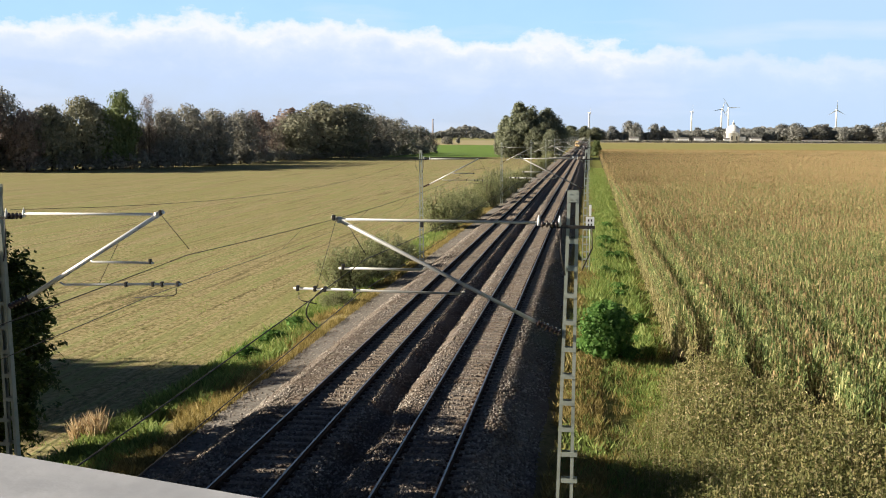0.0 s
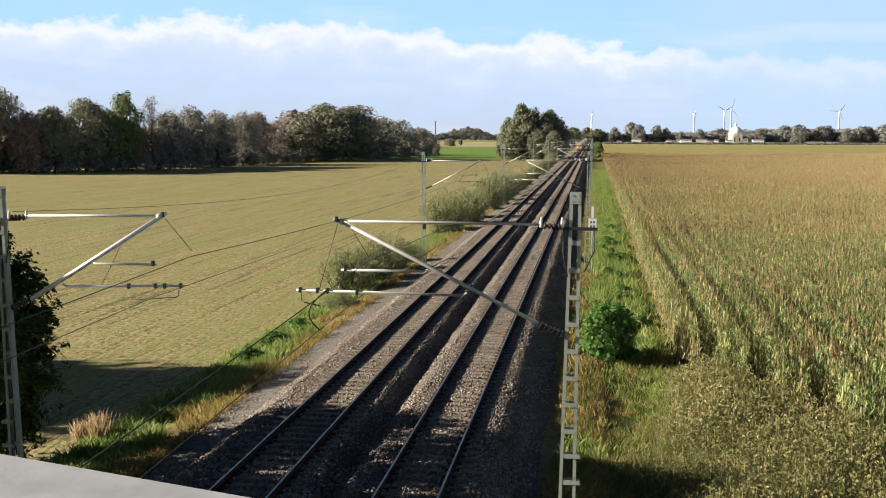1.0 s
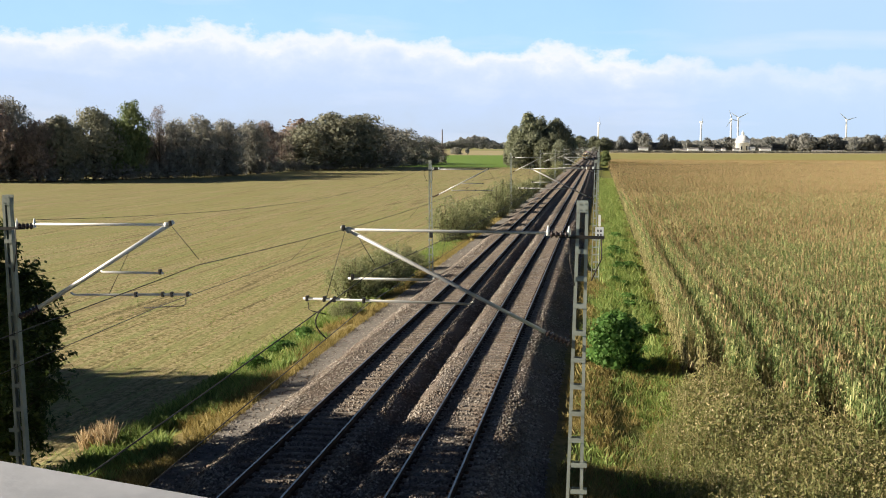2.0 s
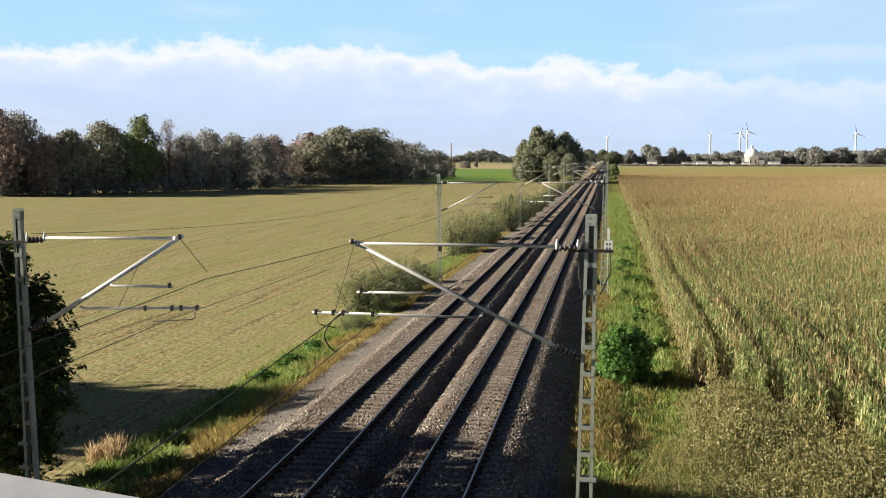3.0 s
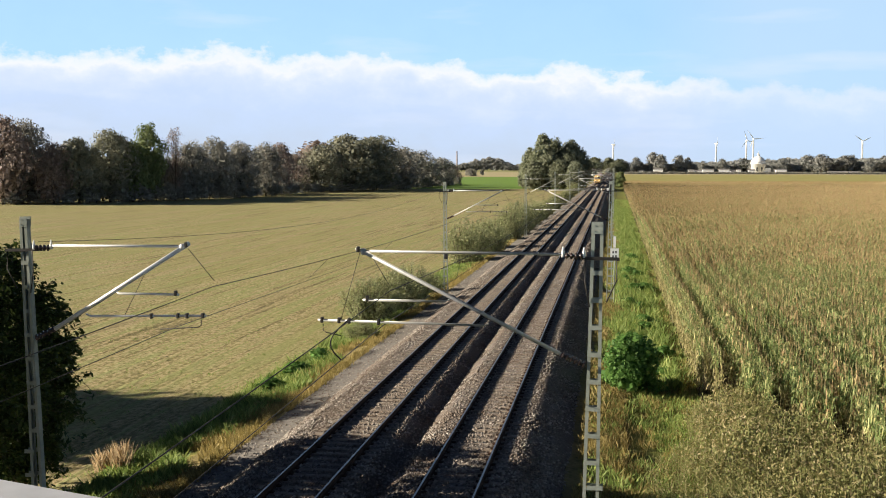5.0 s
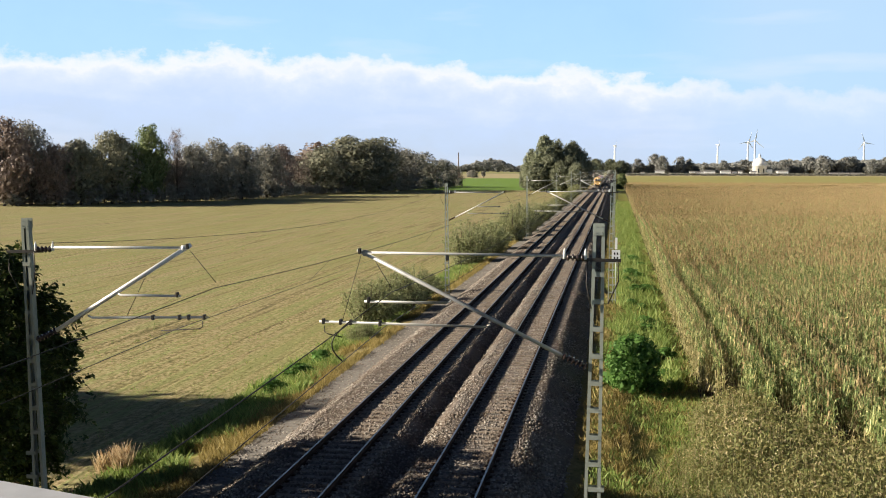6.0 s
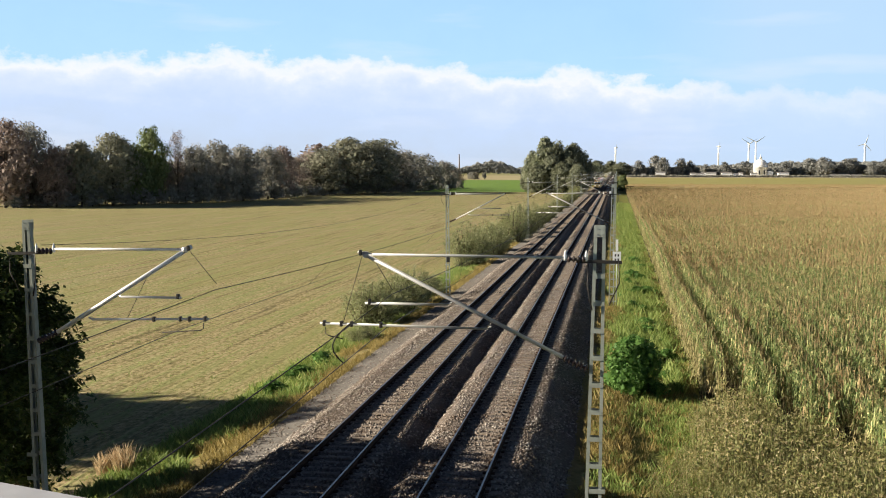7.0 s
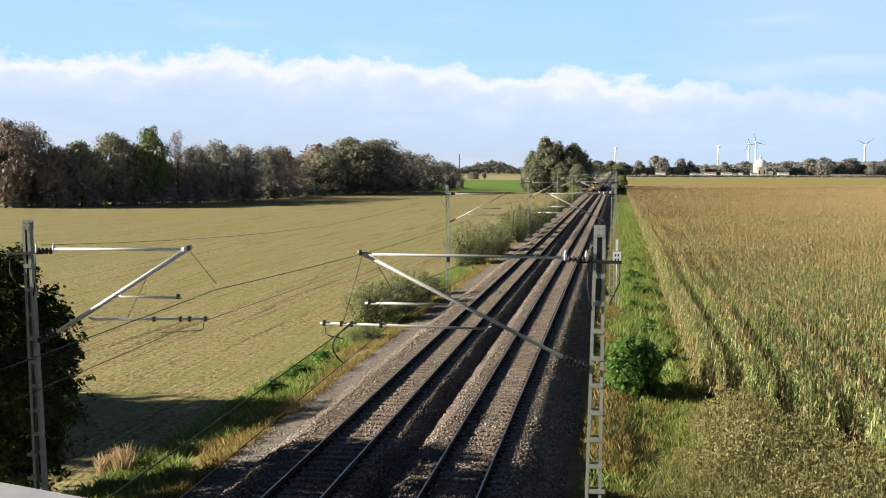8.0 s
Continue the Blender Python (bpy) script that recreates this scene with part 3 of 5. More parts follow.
        bmesh.ops.bevel(bm, geom=bm.edges[:], offset=0.012, segments=1, affect="EDGES")
        part(name, bm, M_WIRE, t)
    bm = bmesh.new()
    e = a["reg_end"] - 0.08
    tube(bm, [(X(e), -0.15, a["reg_z"] - 0.04), (X(e), -0.15, a["reg_z"] - 0.16), (X(e - 0.06), -0.15, a["reg_z"] - 0.2), (X(e - a["steady"]), -0.15, a["reg_z"] - 0.26)], 0.012, 6)
    part("steady_arm", bm, M_WIRE, t)
    bm = bmesh.new()
    d0 = tip - 0.05 - a["stay"][1]
    tube(bm, [(X(d0), -0.105, tz - a["stay"][1] * 0.55), (X(a["stay"][0]), -0.15, a["reg_z"])], 0.006, 5)
    part("stay_wire", bm, M_WIRE, t)
    bm = bmesh.new()
    tube(bm, [(X(tip - 0.25 if a["hang"][0] < tip else tip), -0.105, tz - 0.06), (X(a["hang"][0]), -0.15, a["hang"][1])], 0.007, 5)
    part("hanger", bm, M_WIRE, t)
    # bonding cables that hang from the clamp down to the mast
    for d, drop in ((-0.36, 0.85), (0.2, 0.95)):
        bm = bmesh.new()
        tube(bm, [(X(d), -0.12, tz - 0.05), (X(d * 1.05), -0.13, tz - drop * 0.5), (X(d * 0.55), -0.10, tz - drop)], 0.013, 6)
        part("bonding_cable", bm, M_WIRE, t)
    # the arm itself stays level on its leaning mast
    pivot = Matrix.Translation((X(2.2), 0, tz))
    for ob in t.children[first_arm_part:]:
        ob.matrix_basis = pivot @ Matrix.Rotation(radians(a["level"]), 4, "Y") @ pivot.inverted()
    return t


MAST_Y = [76.9, 148.1, 222.0, 296.0, 370.0, 444.0, 518.0, 592.0, 666.0, 740.0]
WIRE_X = {"left": -8.25, "right": -4.85}


def build_masts():
    r0 = mast(pose(-0.415, 21.0, 0, 0, 0.9, 0), -1)
    l0 = mast(pose(-12.14, 22.0, 0, 0, -1.6, 0), 1, top=7.28, w_top=0.165, w_bot=0.30, paint=M_MAST_SHADE, pipe=M_TUBE_LIT,
              arm=dict(steady=0.9, diag_r=0.048, tube_z=6.67, tip=3.64, low_z=4.75, reg_z=5.22, reg_end=4.0, reg_root=1.35, strut_z=5.69, strut_end=3.45, strut_root=2.05, hang=(4.2, 5.93), stay=(2.25, 0.85), level=1.6))
    l0["label"] = "shade-darkened grey-green lattice mast with a sun-bright bracket arm beside a tree"
    l1 = mast(pose(-11.6, MAST_Y[0], 0, 0, -0.6, 0), 1, top=7.28, w_top=0.19, w_bot=0.33,
              arm=dict(steady=0.9, tube_z=6.67, tip=4.1, low_z=4.75, reg_z=5.22, reg_end=4.4, reg_root=1.5, strut_z=5.69, strut_end=3.8, strut_root=2.2, hang=(4.5, 5.93), stay=(2.5, 0.85), level=0.6))
    for i, y in enumerate(MAST_Y):
        if i:
            copy_thing(l1, pose(-11.6, y, 0, 0, -0.6, 0))
        copy_thing(r0, pose(-0.30, y + 1.2, 0, 0, 0.4, 0))


def wire(name, pts, r, label):
    bm = bmesh.new()
    tube(bm, pts, r, 5)
    tagged(part(name, bm, M_WIRE), label, "wire", "overhead wires")


def sag(p, q, drop, n=14):
    p, q = Vector(p), Vector(q)
    return [p.lerp(q, i / n) - Vector((0, 0, 4 * drop * (i / n) * (1 - i / n))) for i in range(n + 1)]


def build_wires():
    feeder = sag((-12.05, 22.0, 6.80), (-11.65, MAST_Y[0], 6.95), 0.80)
    wire("feeder_wire", feeder, 0.006, "thin sagging feeder wire between the masts beside the field")
    for side, x0, first in (("left", -8.18, 22.0), ("right", -4.22, 21.0)):
        ys = [first] + [y + (0 if side == "left" else 1.2) for y in MAST_Y]
        z_c, z_m, dip = 5.16, 5.98, 0.35
        xc, xm, z0c, z0m = (-8.92, -8.13, 5.08, 5.93) if side == "left" else (-4.35, -4.22, 5.36, 6.02)
        stag = lambda i: (0.30 if i % 2 else -0.35)
        con = [Vector((x0 + 0.1, -40, 4.95)), Vector((x0 + 0.1, 0, 4.95)), Vector((xc, ys[0] - 0.15, z0c))] + [Vector((x0 + stag(i), y - 0.15, z_c)) for i, y in enumerate(ys) if i]
        wire("contact_wire", con, 0.0085, "taut dark contact wire above the track")
        mes = [(xm, ys[0] - 0.15, z0m)] + [(x0 + stag(i), y - 0.15, z_m) for i, y in enumerate(ys) if i]
        pts = [Vector((x0 + 0.1, -40, 5.5))] + sag((x0 + 0.1, 0, 5.5), mes[0], 0.05)
        for p, q in zip(mes, mes[1:]):
            pts += sag(p, q, dip)[1:]
        wire("messenger_wire", pts, 0.0085, "sagging dark messenger wire above the track")
        # droppers between both wires
        for i in range(4):
            for k in range(1, 6):
                f = k / 6
                a, b = con[i + 2].lerp(con[i + 3], f), Vector(mes[i]).lerp(Vector(mes[i + 1]), f)
                wire("dropper", [a, b - Vector((0, 0, 4 * dip * f * (1 - f)))], 0.005, "thin dropper hanging between the overhead wires")
        if side == "left":
            continue
        bm = bmesh.new()
        a, b = con[1].lerp(con[2], 0.83), Vector((x0 + 0.1, 0, 5.5)).lerp(Vector(mes[0]), 0.83)
        pts = [a.lerp(b, k / 6) + Vector((-0.12, -0.1, 0)) * math.sin(math.pi * k / 6) * 1.6 for k in range(7)]
        tube(bm, pts, 0.012, 6)
        tagged(part("jumper_cable", bm, M_WIRE), "looped dark jumper cable between the overhead wires", "cable")


# ---- plants ----
def quads(centres, normals, sizes, rng, stretch=1.0):
    """Leaf pieces: one bent quad at each centre."""
    n = len(centres)
    normals = normals / (np.linalg.norm(normals, axis=1, keepdims=True) + 1e-9)
    r = rng.normal(size=(n, 3))
    a = np.cross(normals, r)
    a /= np.linalg.norm(a, axis=1, keepdims=True) + 1e-9
    b = np.cross(normals, a)
    s = sizes[:, None]
    bend = normals * s * rng.uniform(-0.25, 0.35, (n, 1))
    v = np.stack([centres - a * s * stretch, centres - b * s * 0.6 + bend, centres + a * s * stretch, centres + b * s * 0.6 + bend], 1)
    return v.reshape(-1, 3), np.arange(4 * n).reshape(-1, 4)


def crown_points(lobes, n, rng, shell=0.35):
    """Points and outward normals on and inside a set of lobes (centre, radii)."""
    vol = np.array([r[0] * r[1] * r[2] for _, r in lobes]) ** 0.66
    pick = rng.choice(len(lobes), n, p=vol / vol.sum())
    c = np.array([l[0] for l in lobes])[pick]
    r = np.array([l[1] for l in lobes])[pick]
    d = rng.normal(size=(n, 3))
    d /= np.linalg.norm(d, axis=1, keepdims=True)
    k = 1 - shell * rng.random((n, 1)) ** 1.5
    k[: n // 6] *= rng.uniform(0.5, 0.9, (n // 6, 1))
    wob = 1 + 0.10 * np.sin(d[:, :1] * 9 + pick[:, None]) * np.cos(d[:, 1:2] * 8 + pick[:, None] * 2)
    return c + d * r * k * wob, d / r + 0.15 * rng.normal(size=(n, 3)) / r.mean()


def clumps(lobes, rng, per=13):
    """Smaller lobes that sit on the skin of the large ones, mostly on their upper side."""
    out = []
    for c, r in lobes:
        for _ in range(per):
            d = rng.normal(size=3)
            d[2] = d[2] if d[2] > -0.3 else -d[2] * 0.6
            d /= np.linalg.norm(d)
            k = rng.uniform(0.26, 0.46)
            out.append((tuple(np.array(c) + d * np.array(r) * (1.02 - k)), (r[0] * k, r[1] * k, r[2] * k * 0.9)))
    return out


def tree_parts(name, height, width, leaf, mat, seed, n=2600, base=0.18, lobes=11, shape="round", bare=False, trunk_r=None, parent_m=None):
    """A tree: trunk with limbs, and a crown of many small leaf clumps. Its foot is at the origin."""
    rng = np.random.default_rng(seed)
    t = empty(name, parent_m)
    R = width / 2
    L = []
    z0 = height * base
    for i in range(lobes):
        f = (i + 0.5) / lobes
        if shape == "tall":
            env = math.sin(math.pi * min(1, 0.12 + 0.86 * f)) ** 0.7
        elif shape == "shrub":
            env = math.sqrt(max(0.05, 1 - f * f * 0.92))
        else:
            env = math.sin(math.pi * (0.20 + 0.72 * f)) ** 0.8
        lr = R * (0.36 + 0.20 * rng.random()) * (0.75 + 0.45 * env)
        off = max(0.0, R * env - lr * 0.75) * math.sqrt(rng.random() * 0.7 + 0.3)
        ang = i * 2.4 + rng.uniform(-0.5, 0.5)
        zc = z0 + (height - z0) * (0.10 + 0.78 * f)
        L.append(((off * math.cos(ang), off * math.sin(ang), zc), (lr, lr, min(lr * (0.8 + 0.3 * rng.random()), zc - z0 * 0.5, height - zc + 0.2 * lr))))
    # trunk and limbs
    bm = bmesh.new()
    tr = trunk_r or height * 0.016 + 0.03
    lean = rng.uniform(-0.03, 0.03, 2) * height
    tube(bm, [(0, 0, -0.3), (lean[0] * 0.3, lean[1] * 0.3, height * 0.3), (lean[0], lean[1], height * 0.82)], [tr * 1.25, tr * 0.8, tr * 0.15], 7)
    for c, r in L:
        zb = max(height * 0.08, min(c[2] * 0.62, height * 0.6))
        k = zb / (height * 0.82)
        s = Vector((lean[0] * k, lean[1] * k, zb))
        e = Vector(c) + Vector((0, 0, r[2] * 0.3))
        tube(bm, [s, s.lerp(e, 0.5) + Vector((0, 0, -0.04 * height)), e], [tr * 0.5, tr * 0.3, tr * 0.08], 5)
        if bare:
            for _ in range(9):
                d = Vector(rng.normal(size=3)).normalized()
                q = s.lerp(e, rng.uniform(0.4, 1.0))
                tube(bm, [q, q + Vector((d.x * r[0], d.y * r[1], abs(d.z) * r[2] * 1.1))], [tr * 0.14, tr * 0.03], 4)
    part("trunk", bm, M_BARK, t)
    # leaf clumps on each lobe, and a loose filling inside
    sub = clumps(L, rng)
    p, nrm = crown_points(sub, n - n // 5, rng, 0.25)
    q, qn = crown_points(L, n // 5, rng, 0.6)
    p, nrm = np.concatenate([p, q * np.array([0.9, 0.9, 0.97])]), np.concatenate([nrm, qn])
    inner = np.where(np.arange(n) >= n - n // 5, 1.0 if bare else 2.2, 1.0)
    keep = np.array([noise.noise(Vector((q * (2.2 / R)).tolist()) + Vector((seed, 0, 0))) for q in p]) > (-0.02 if bare else -0.42)
    p, nrm, inner = p[keep], nrm[keep], inner[keep]
    keep = p[:, 2] > 0.02 * height
    p, nrm, inner = p[keep], nrm[keep], inner[keep]
    v, f = quads(p, nrm * 1.0 + 0.28 * rng.normal(size=p.shape) * np.linalg.norm(nrm, axis=1, keepdims=True), leaf * rng.uniform(0.55, 1.25, len(p)) * inner, rng)
    ob = new("crown", np_mesh("crown", v, f, [mat]))
    ob.parent = t
    return t


def put(proto, x, y, sx, sz, turn, label, category, group, z=Z_FIELD):
    ob = copy_thing(proto, Matrix.Translation((x, y, z)) @ Matrix.Rotation(radians(turn), 4, "Z") @ Matrix.Diagonal((sx, sx, sz, 1)))
    return tagged(ob, label, category, group)


def drop_thing(ob):
    for o in (*ob.children_recursive, ob):
        bpy.data.objects.remove(o)


def build_woods():
    """The wood beyond the stubble field, tree by tree: place, height, width, kind."""
    protos = {
        "dark": [tree_parts("tree", 10, 10.5, 0.175, L_DARK_HAZE, 11 + i, 8500, 0.04, 17) for i in range(3)],
        "olive": [tree_parts("tree", 10, 10.5, 0.165, L_OLIVE, 21 + i, 8500, 0.03, 17) for i in range(3)],
        "brown": [tree_parts("tree", 10, 10.5, 0.165, L_BROWN, 31 + i, 8500, 0.04, 17) for i in range(2)],
        "green": [tree_parts("tree", 10, 9, 0.165, L_GREEN, 41 + i, 8000, 0.08, 15) for i in range(2)],
        "bare": [tree_parts("tree", 10, 9, 0.11, L_BROWN, 51 + i, 6000, 0.05, 15, bare=True) for i in range(2)],
        "back": [tree_parts("tree", 10, 10.5, 0.32, L_DARK_HAZE if i else L_BROWN, 65 + i, 2400, 0.04, 14) for i in range(2)],
        "shrub": [tree_parts("shrub", 4, 5, 0.22, L_DARK_HAZE, 61 + i, 1000, 0.0, 8, "shrub") for i in range(2)],
    }
    words = {"dark": "dark green broadleaf tree with a dense uneven crown", "olive": "olive-green broadleaf tree with a full rounded crown", "brown": "brownish autumn tree at the wood's edge",
             "green": "bright green leafy tree rising over the wood", "bare": "thin-leaved tree with bare grey-brown twigs", "shrub": "dark low shrub under the trees"}
    trees = WOOD
    rng = random.Random(5)
    for i, (x, y, h, w, kind) in enumerate(trees):
        pr = protos[kind][i % len(protos[kind])]
        put(pr, x, y, w / 9.0, (h + 0.3) / 10.0, rng.uniform(0, 360), words[kind], "tree", "trees of the wood")
    # a second row behind, and undergrowth along the edge
    for i, (x, y, h, w, kind) in enumerate(trees):
        pr = protos["back"][1 if i % 3 else 0]
        put(pr, x - 9 - rng.uniform(0, 5), y + rng.uniform(0, 9), w / 9.0, h * rng.uniform(0.72, 0.88) / 10.0, rng.uniform(0, 360), words["dark" if i % 3 else "brown"], "tree", "trees of the wood")
    ends = [(t[0], t[1]) for t in trees]
    for (x0, y0), (x1, y1) in zip(ends, ends[1:]):
        k = max(2, round(math.hypot(x1 - x0, y1 - y0) / 5.0))
        for j in range(k):
            f = j / k
            put(protos["shrub"][j % 2], x0 + (x1 - x0) * f + 1.5 + rng.uniform(-1, 1.0), y0 + (y1 - y0) * f + rng.uniform(-1, 1), rng.uniform(0.9, 1.5), rng.uniform(0.8, 1.5), rng.uniform(0, 360), words["shrub"], "shrub", "undergrowth of the wood")
    for group in protos.values():
        for p in group:
            drop_thing(p)


def willow(height, width, seed, mat, stems=130, per=60):
    """A loose shrub: many upright stems that fan out, with narrow leaves along them."""
    rng = np.random.default_rng(seed)
    t = empty("shrub")
    bm = bmesh.new()
    C, N = [], []
    for _ in range(stems):
        a, f = rng.uniform(0, 6.28), math.sqrt(rng.random())
        foot = np.array([0.45 * width * 0.5 * f * math.cos(a), 0.45 * width * 0.5 * f * math.sin(a), -0.1])
        top = np.array([width * 0.5 * f * math.cos(a + 0.2), width * 0.5 * f * math.sin(a + 0.2), height * (1 - 0.42 * f ** 1.6) * rng.uniform(0.72, 1.08)])
        mid = (foot + top) / 2 + np.array([0, 0, 0.10 * height])
        tube(bm, [foot, mid, top], [0.016, 0.010, 0.003], 4, 0, False)
        u = rng.uniform(0.12, 1.0, per)[:, None]
        q = (1 - u) ** 2 * foot + 2 * u * (1 - u) * mid + u ** 2 * top
        C.append(q + rng.normal(0, 0.055 * width * (1.15 - 0.8 * u), (per, 3)))
        N.append(rng.normal(size=(per, 3)) + np.array([math.cos(a) * f, math.sin(a) * f, 0.5]))
    part("trunk", bm, M_BARK, t)
    C, N = np.concatenate(C), np.concatenate(N)
    keep = C[:, 2] > 0.05
    v, f = quads(C[keep], N[keep], 0.043 * rng.uniform(0.6, 1.4, keep.sum()), rng, 1.7)
    ob = new("crown", np_mesh("crown", v, f, [mat]))
    ob.parent = t
    return t


def spray_tree(height, width, leaf, mat, seed, twigs=2100, per=24):
    """A tree seen close: limbs, thin twigs, and drooping sprays of single leaves on them."""
    rng = np.random.default_rng(seed)
    t = empty("tree")
    R = width / 2
    L = []
    for i in range(24):
        f = (i + 0.5) / 24
        env = (0.5 + 0.5 * min(1.0, f / 0.5)) * math.sqrt(max(0.1, 1 - max(0.0, (f - 0.6) / 0.48) ** 2))
        lr = R * rng.uniform(0.26, 0.40)
        off = max(0.0, R * env - lr) * math.sqrt(rng.random() * 0.6 + 0.4)
        zc = height * (0.08 + 0.80 * f)
        L.append(((off * math.cos(i * 2.4), off * math.sin(i * 2.4), zc), (lr, lr, min(lr * 0.75, height - zc))))
    bm = bmesh.new()
    tube(bm, [(0, 0, -0.3), (0.1, 0.05, height * 0.35), (0.15, -0.1, height * 0.85)], [0.24, 0.16, 0.03], 9)
    for c, r in L:
        zb = min(max(0.5, c[2] * 0.55), height * 0.6)
        a, e = Vector((0.1, 0.0, zb)), Vector(c)
        tube(bm, [a, a.lerp(e, 0.5) + Vector((0, 0, 0.15)), e], [0.07, 0.045, 0.015], 6)
    tips, out = crown_points(clumps(L, rng, 9), twigs, rng, 0.5)
    out /= np.linalg.norm(out, axis=1, keepdims=True)
    way = out + np.array([0, 0, -0.15]) + 0.45 * rng.normal(size=out.shape)
    way /= np.linalg.norm(way, axis=1, keepdims=True)
    ln = rng.uniform(0.3, 0.65, (twigs, 1))
    for p, d, k in zip(tips[::2], way[::2], ln[::2]):
        q = p + d * k
        tube(bm, [p - d * k * 0.5, (p + q) / 2 + np.array([0, 0, 0.04]), q - np.array([0, 0, 0.06])], [0.009, 0.006, 0.003], 3, 0, False)
    part("trunk", bm, M_BARK, t)
    u = rng.uniform(-0.3, 1.05, (twigs, per, 1))
    c = tips[:, None] + way[:, None] * ln[:, None] * u + np.array([0, 0, -0.10]) * u * u + 0.06 * rng.normal(size=(twigs, per, 3))
    nr = np.array([0, 0, 0.8]) + 0.5 * out[:, None] + 0.55 * rng.normal(size=c.shape)
    c, nr = c.reshape(-1, 3), nr.reshape(-1, 3)
    keep = c[:, 2] > 0.1
    v, f = quads(c[keep], nr[keep], leaf * rng.uniform(0.6, 1.3, keep.sum()), rng, 1.35)
    ob = new("crown", np_mesh("crown", v, f, [mat]))
    ob.parent = t
    return t


def build_near_trees():
    # tree beside the near mast, and neighbours whose shade lies over field, mast and tracks
    t = spray_tree(9.0, 8.6, 0.075, L_NEAR, 71)
    t.matrix_basis = pose(-17.8, 26.4, Z_FIELD)
    tagged(t, "dark leafy tree on the field's edge beside the mast", "tree")
    # out of view; stands in for whatever casts the shade on the field
    t = tree_parts("tree", 12.8, 18.0, 0.30, L_NEAR, 72, 20000, 0.02, 18)
    t.matrix_basis = pose(-47.0, 34.6, Z_FIELD)
    tagged(t, "broad dark leafy tree by the bridge ramp, unseen, for shade on the field", "tree")
    # out of view; added to keep the sun off the near mast
    t = tree_parts("tree", 11.5, 9.0, 0.22, L_NEAR, 73, 12000, 0.03, 15)
    t.matrix_basis = pose(-21.0, 19.8, Z_FIELD)
    tagged(t, "unseen dark leafy tree close to the bridge parapet, added for shade", "tree")
    # neighbour whose shade lies over the tracks
    t = spray_tree(6.7, 4.6, 0.075, L_NEAR, 74, 1100)
    t.matrix_basis = pose(-17.6, 30.6, Z_FIELD)
    tagged(t, "dark leafy tree on the field's edge behind another", "tree")
    # shrubs along the left verge: place, height, width
    protos = [willow(3.0, 3.4, 81 + i, L_BUSH) for i in range(3)]
    rng = random.Random(8)
    for i, (x, y, h, w) in enumerate([(-14.9, 67.5, 3.0, 4.2), (-14.2, 71.5, 3.3, 4.2), (-14.0, 76.5, 3.0, 3.8), (-14.0, 82.0, 2.0, 3.4), (-13.8, 60.0, 1.3, 2.2), (-14.5, 110.0, 4.6, 5.6), (-13.4, 119.0, 4.4, 5.2), (-14.2, 127.0, 3.8, 5.0), (-13.0, 142.0, 5.0, 5.0), (-13.0, 152.0, 5.4, 5.4), (-12.8, 163.0, 4.6, 5.0),
                                     (-12.9, 178.0, 4.4, 4.8), (-12.9, 195.0, 3.6, 4.6), (-13.0, 215.0, 3.4, 4.6), (-13.0, 240.0, 3.4, 5.0), (-13.2, 270.0, 3.4, 5.0), (-13.2, 300.0, 3.6, 5.0), (-13.4, 340.0, 3.6, 5.0), (-13.6, 385.0, 4.6, 6.0)]):
        put(protos[i % 3], x, y, w / 3.4, h / 3.0, rng.uniform(0, 360), "grey-green willow shrub on the railway verge", "shrub", "shrubs along the track", -1.35)
    for p in protos:
        drop_thing(p)
    b = tree_parts("shrub", 2.75, 3.1, 0.07, L_FRESH, 91, 9000, 0.0, 11, "shrub")
    b.matrix_basis = pose(0.75, 48.4, Z_FIELD)
    tagged(b, "dense fresh-green shrub between the track and the corn", "shrub")
    protos = [tree_parts("shrub", 1.2, 1.6, 0.08, L_FRESH, 95 + i, 900, 0.0, 6, "shrub") for i in range(2)]
    low = [(1.6, 57, 0.6, 1.8), (1.2, 63, 0.5, 1.6), (1.8, 70, 0.7, 2.0), (1.0, 79, 0.7, 1.9), (1.7, 88, 0.8, 2.2), (1.3, 101, 0.9, 2.4), (1.8, 118, 0.8, 2.4), (-14.9, 47, 0.6, 1.6), (-14.7, 50.5, 0.7, 1.8), (-14.5, 54, 0.8, 1.8)]
    low += [(rng.uniform(0.3, 2.6), 54 + 7 * k + rng.uniform(-3, 3), rng.uniform(0.35, 0.8), rng.uniform(1.0, 2.2)) for k in range(9)]
    for i, (x, y, h, w) in enumerate(low):
        put(protos[i % 2], x, y, w / 1.6, h / 1.2, 40 * i, "low green weedy shrub on the verge", "shrub", "weeds on the verge")
    for p in protos:
        drop_thing(p)
    # bushes by the mast line further off
    protos = [tree_parts("shrub", 4, 3.4, 0.20, L_GREEN, 98, 1800, 0.0, 8, "shrub")]
    for x, y, h, w in [(2.8, 520, 6.5, 6), (3.0, 640, 7, 7)]:
        put(protos[0], x, y, w / 3.4, h / 4.0, y, "green bush beside the mast line", "shrub", "bushes by the corn")
    drop_thing(protos[0])
    # the clump of poplars left of the line, and the trees that follow it
    tall = [tree_parts("poplar", 10, 6, 0.16, L_POPLAR, 101 + i, 11000, 0.0, 19, "tall") for i in range(2)]
    wide = [tree_parts("tree", 10, 9, 0.20, L_LINE, 111 + i, 9000, 0.0, 18) for i in range(2)]
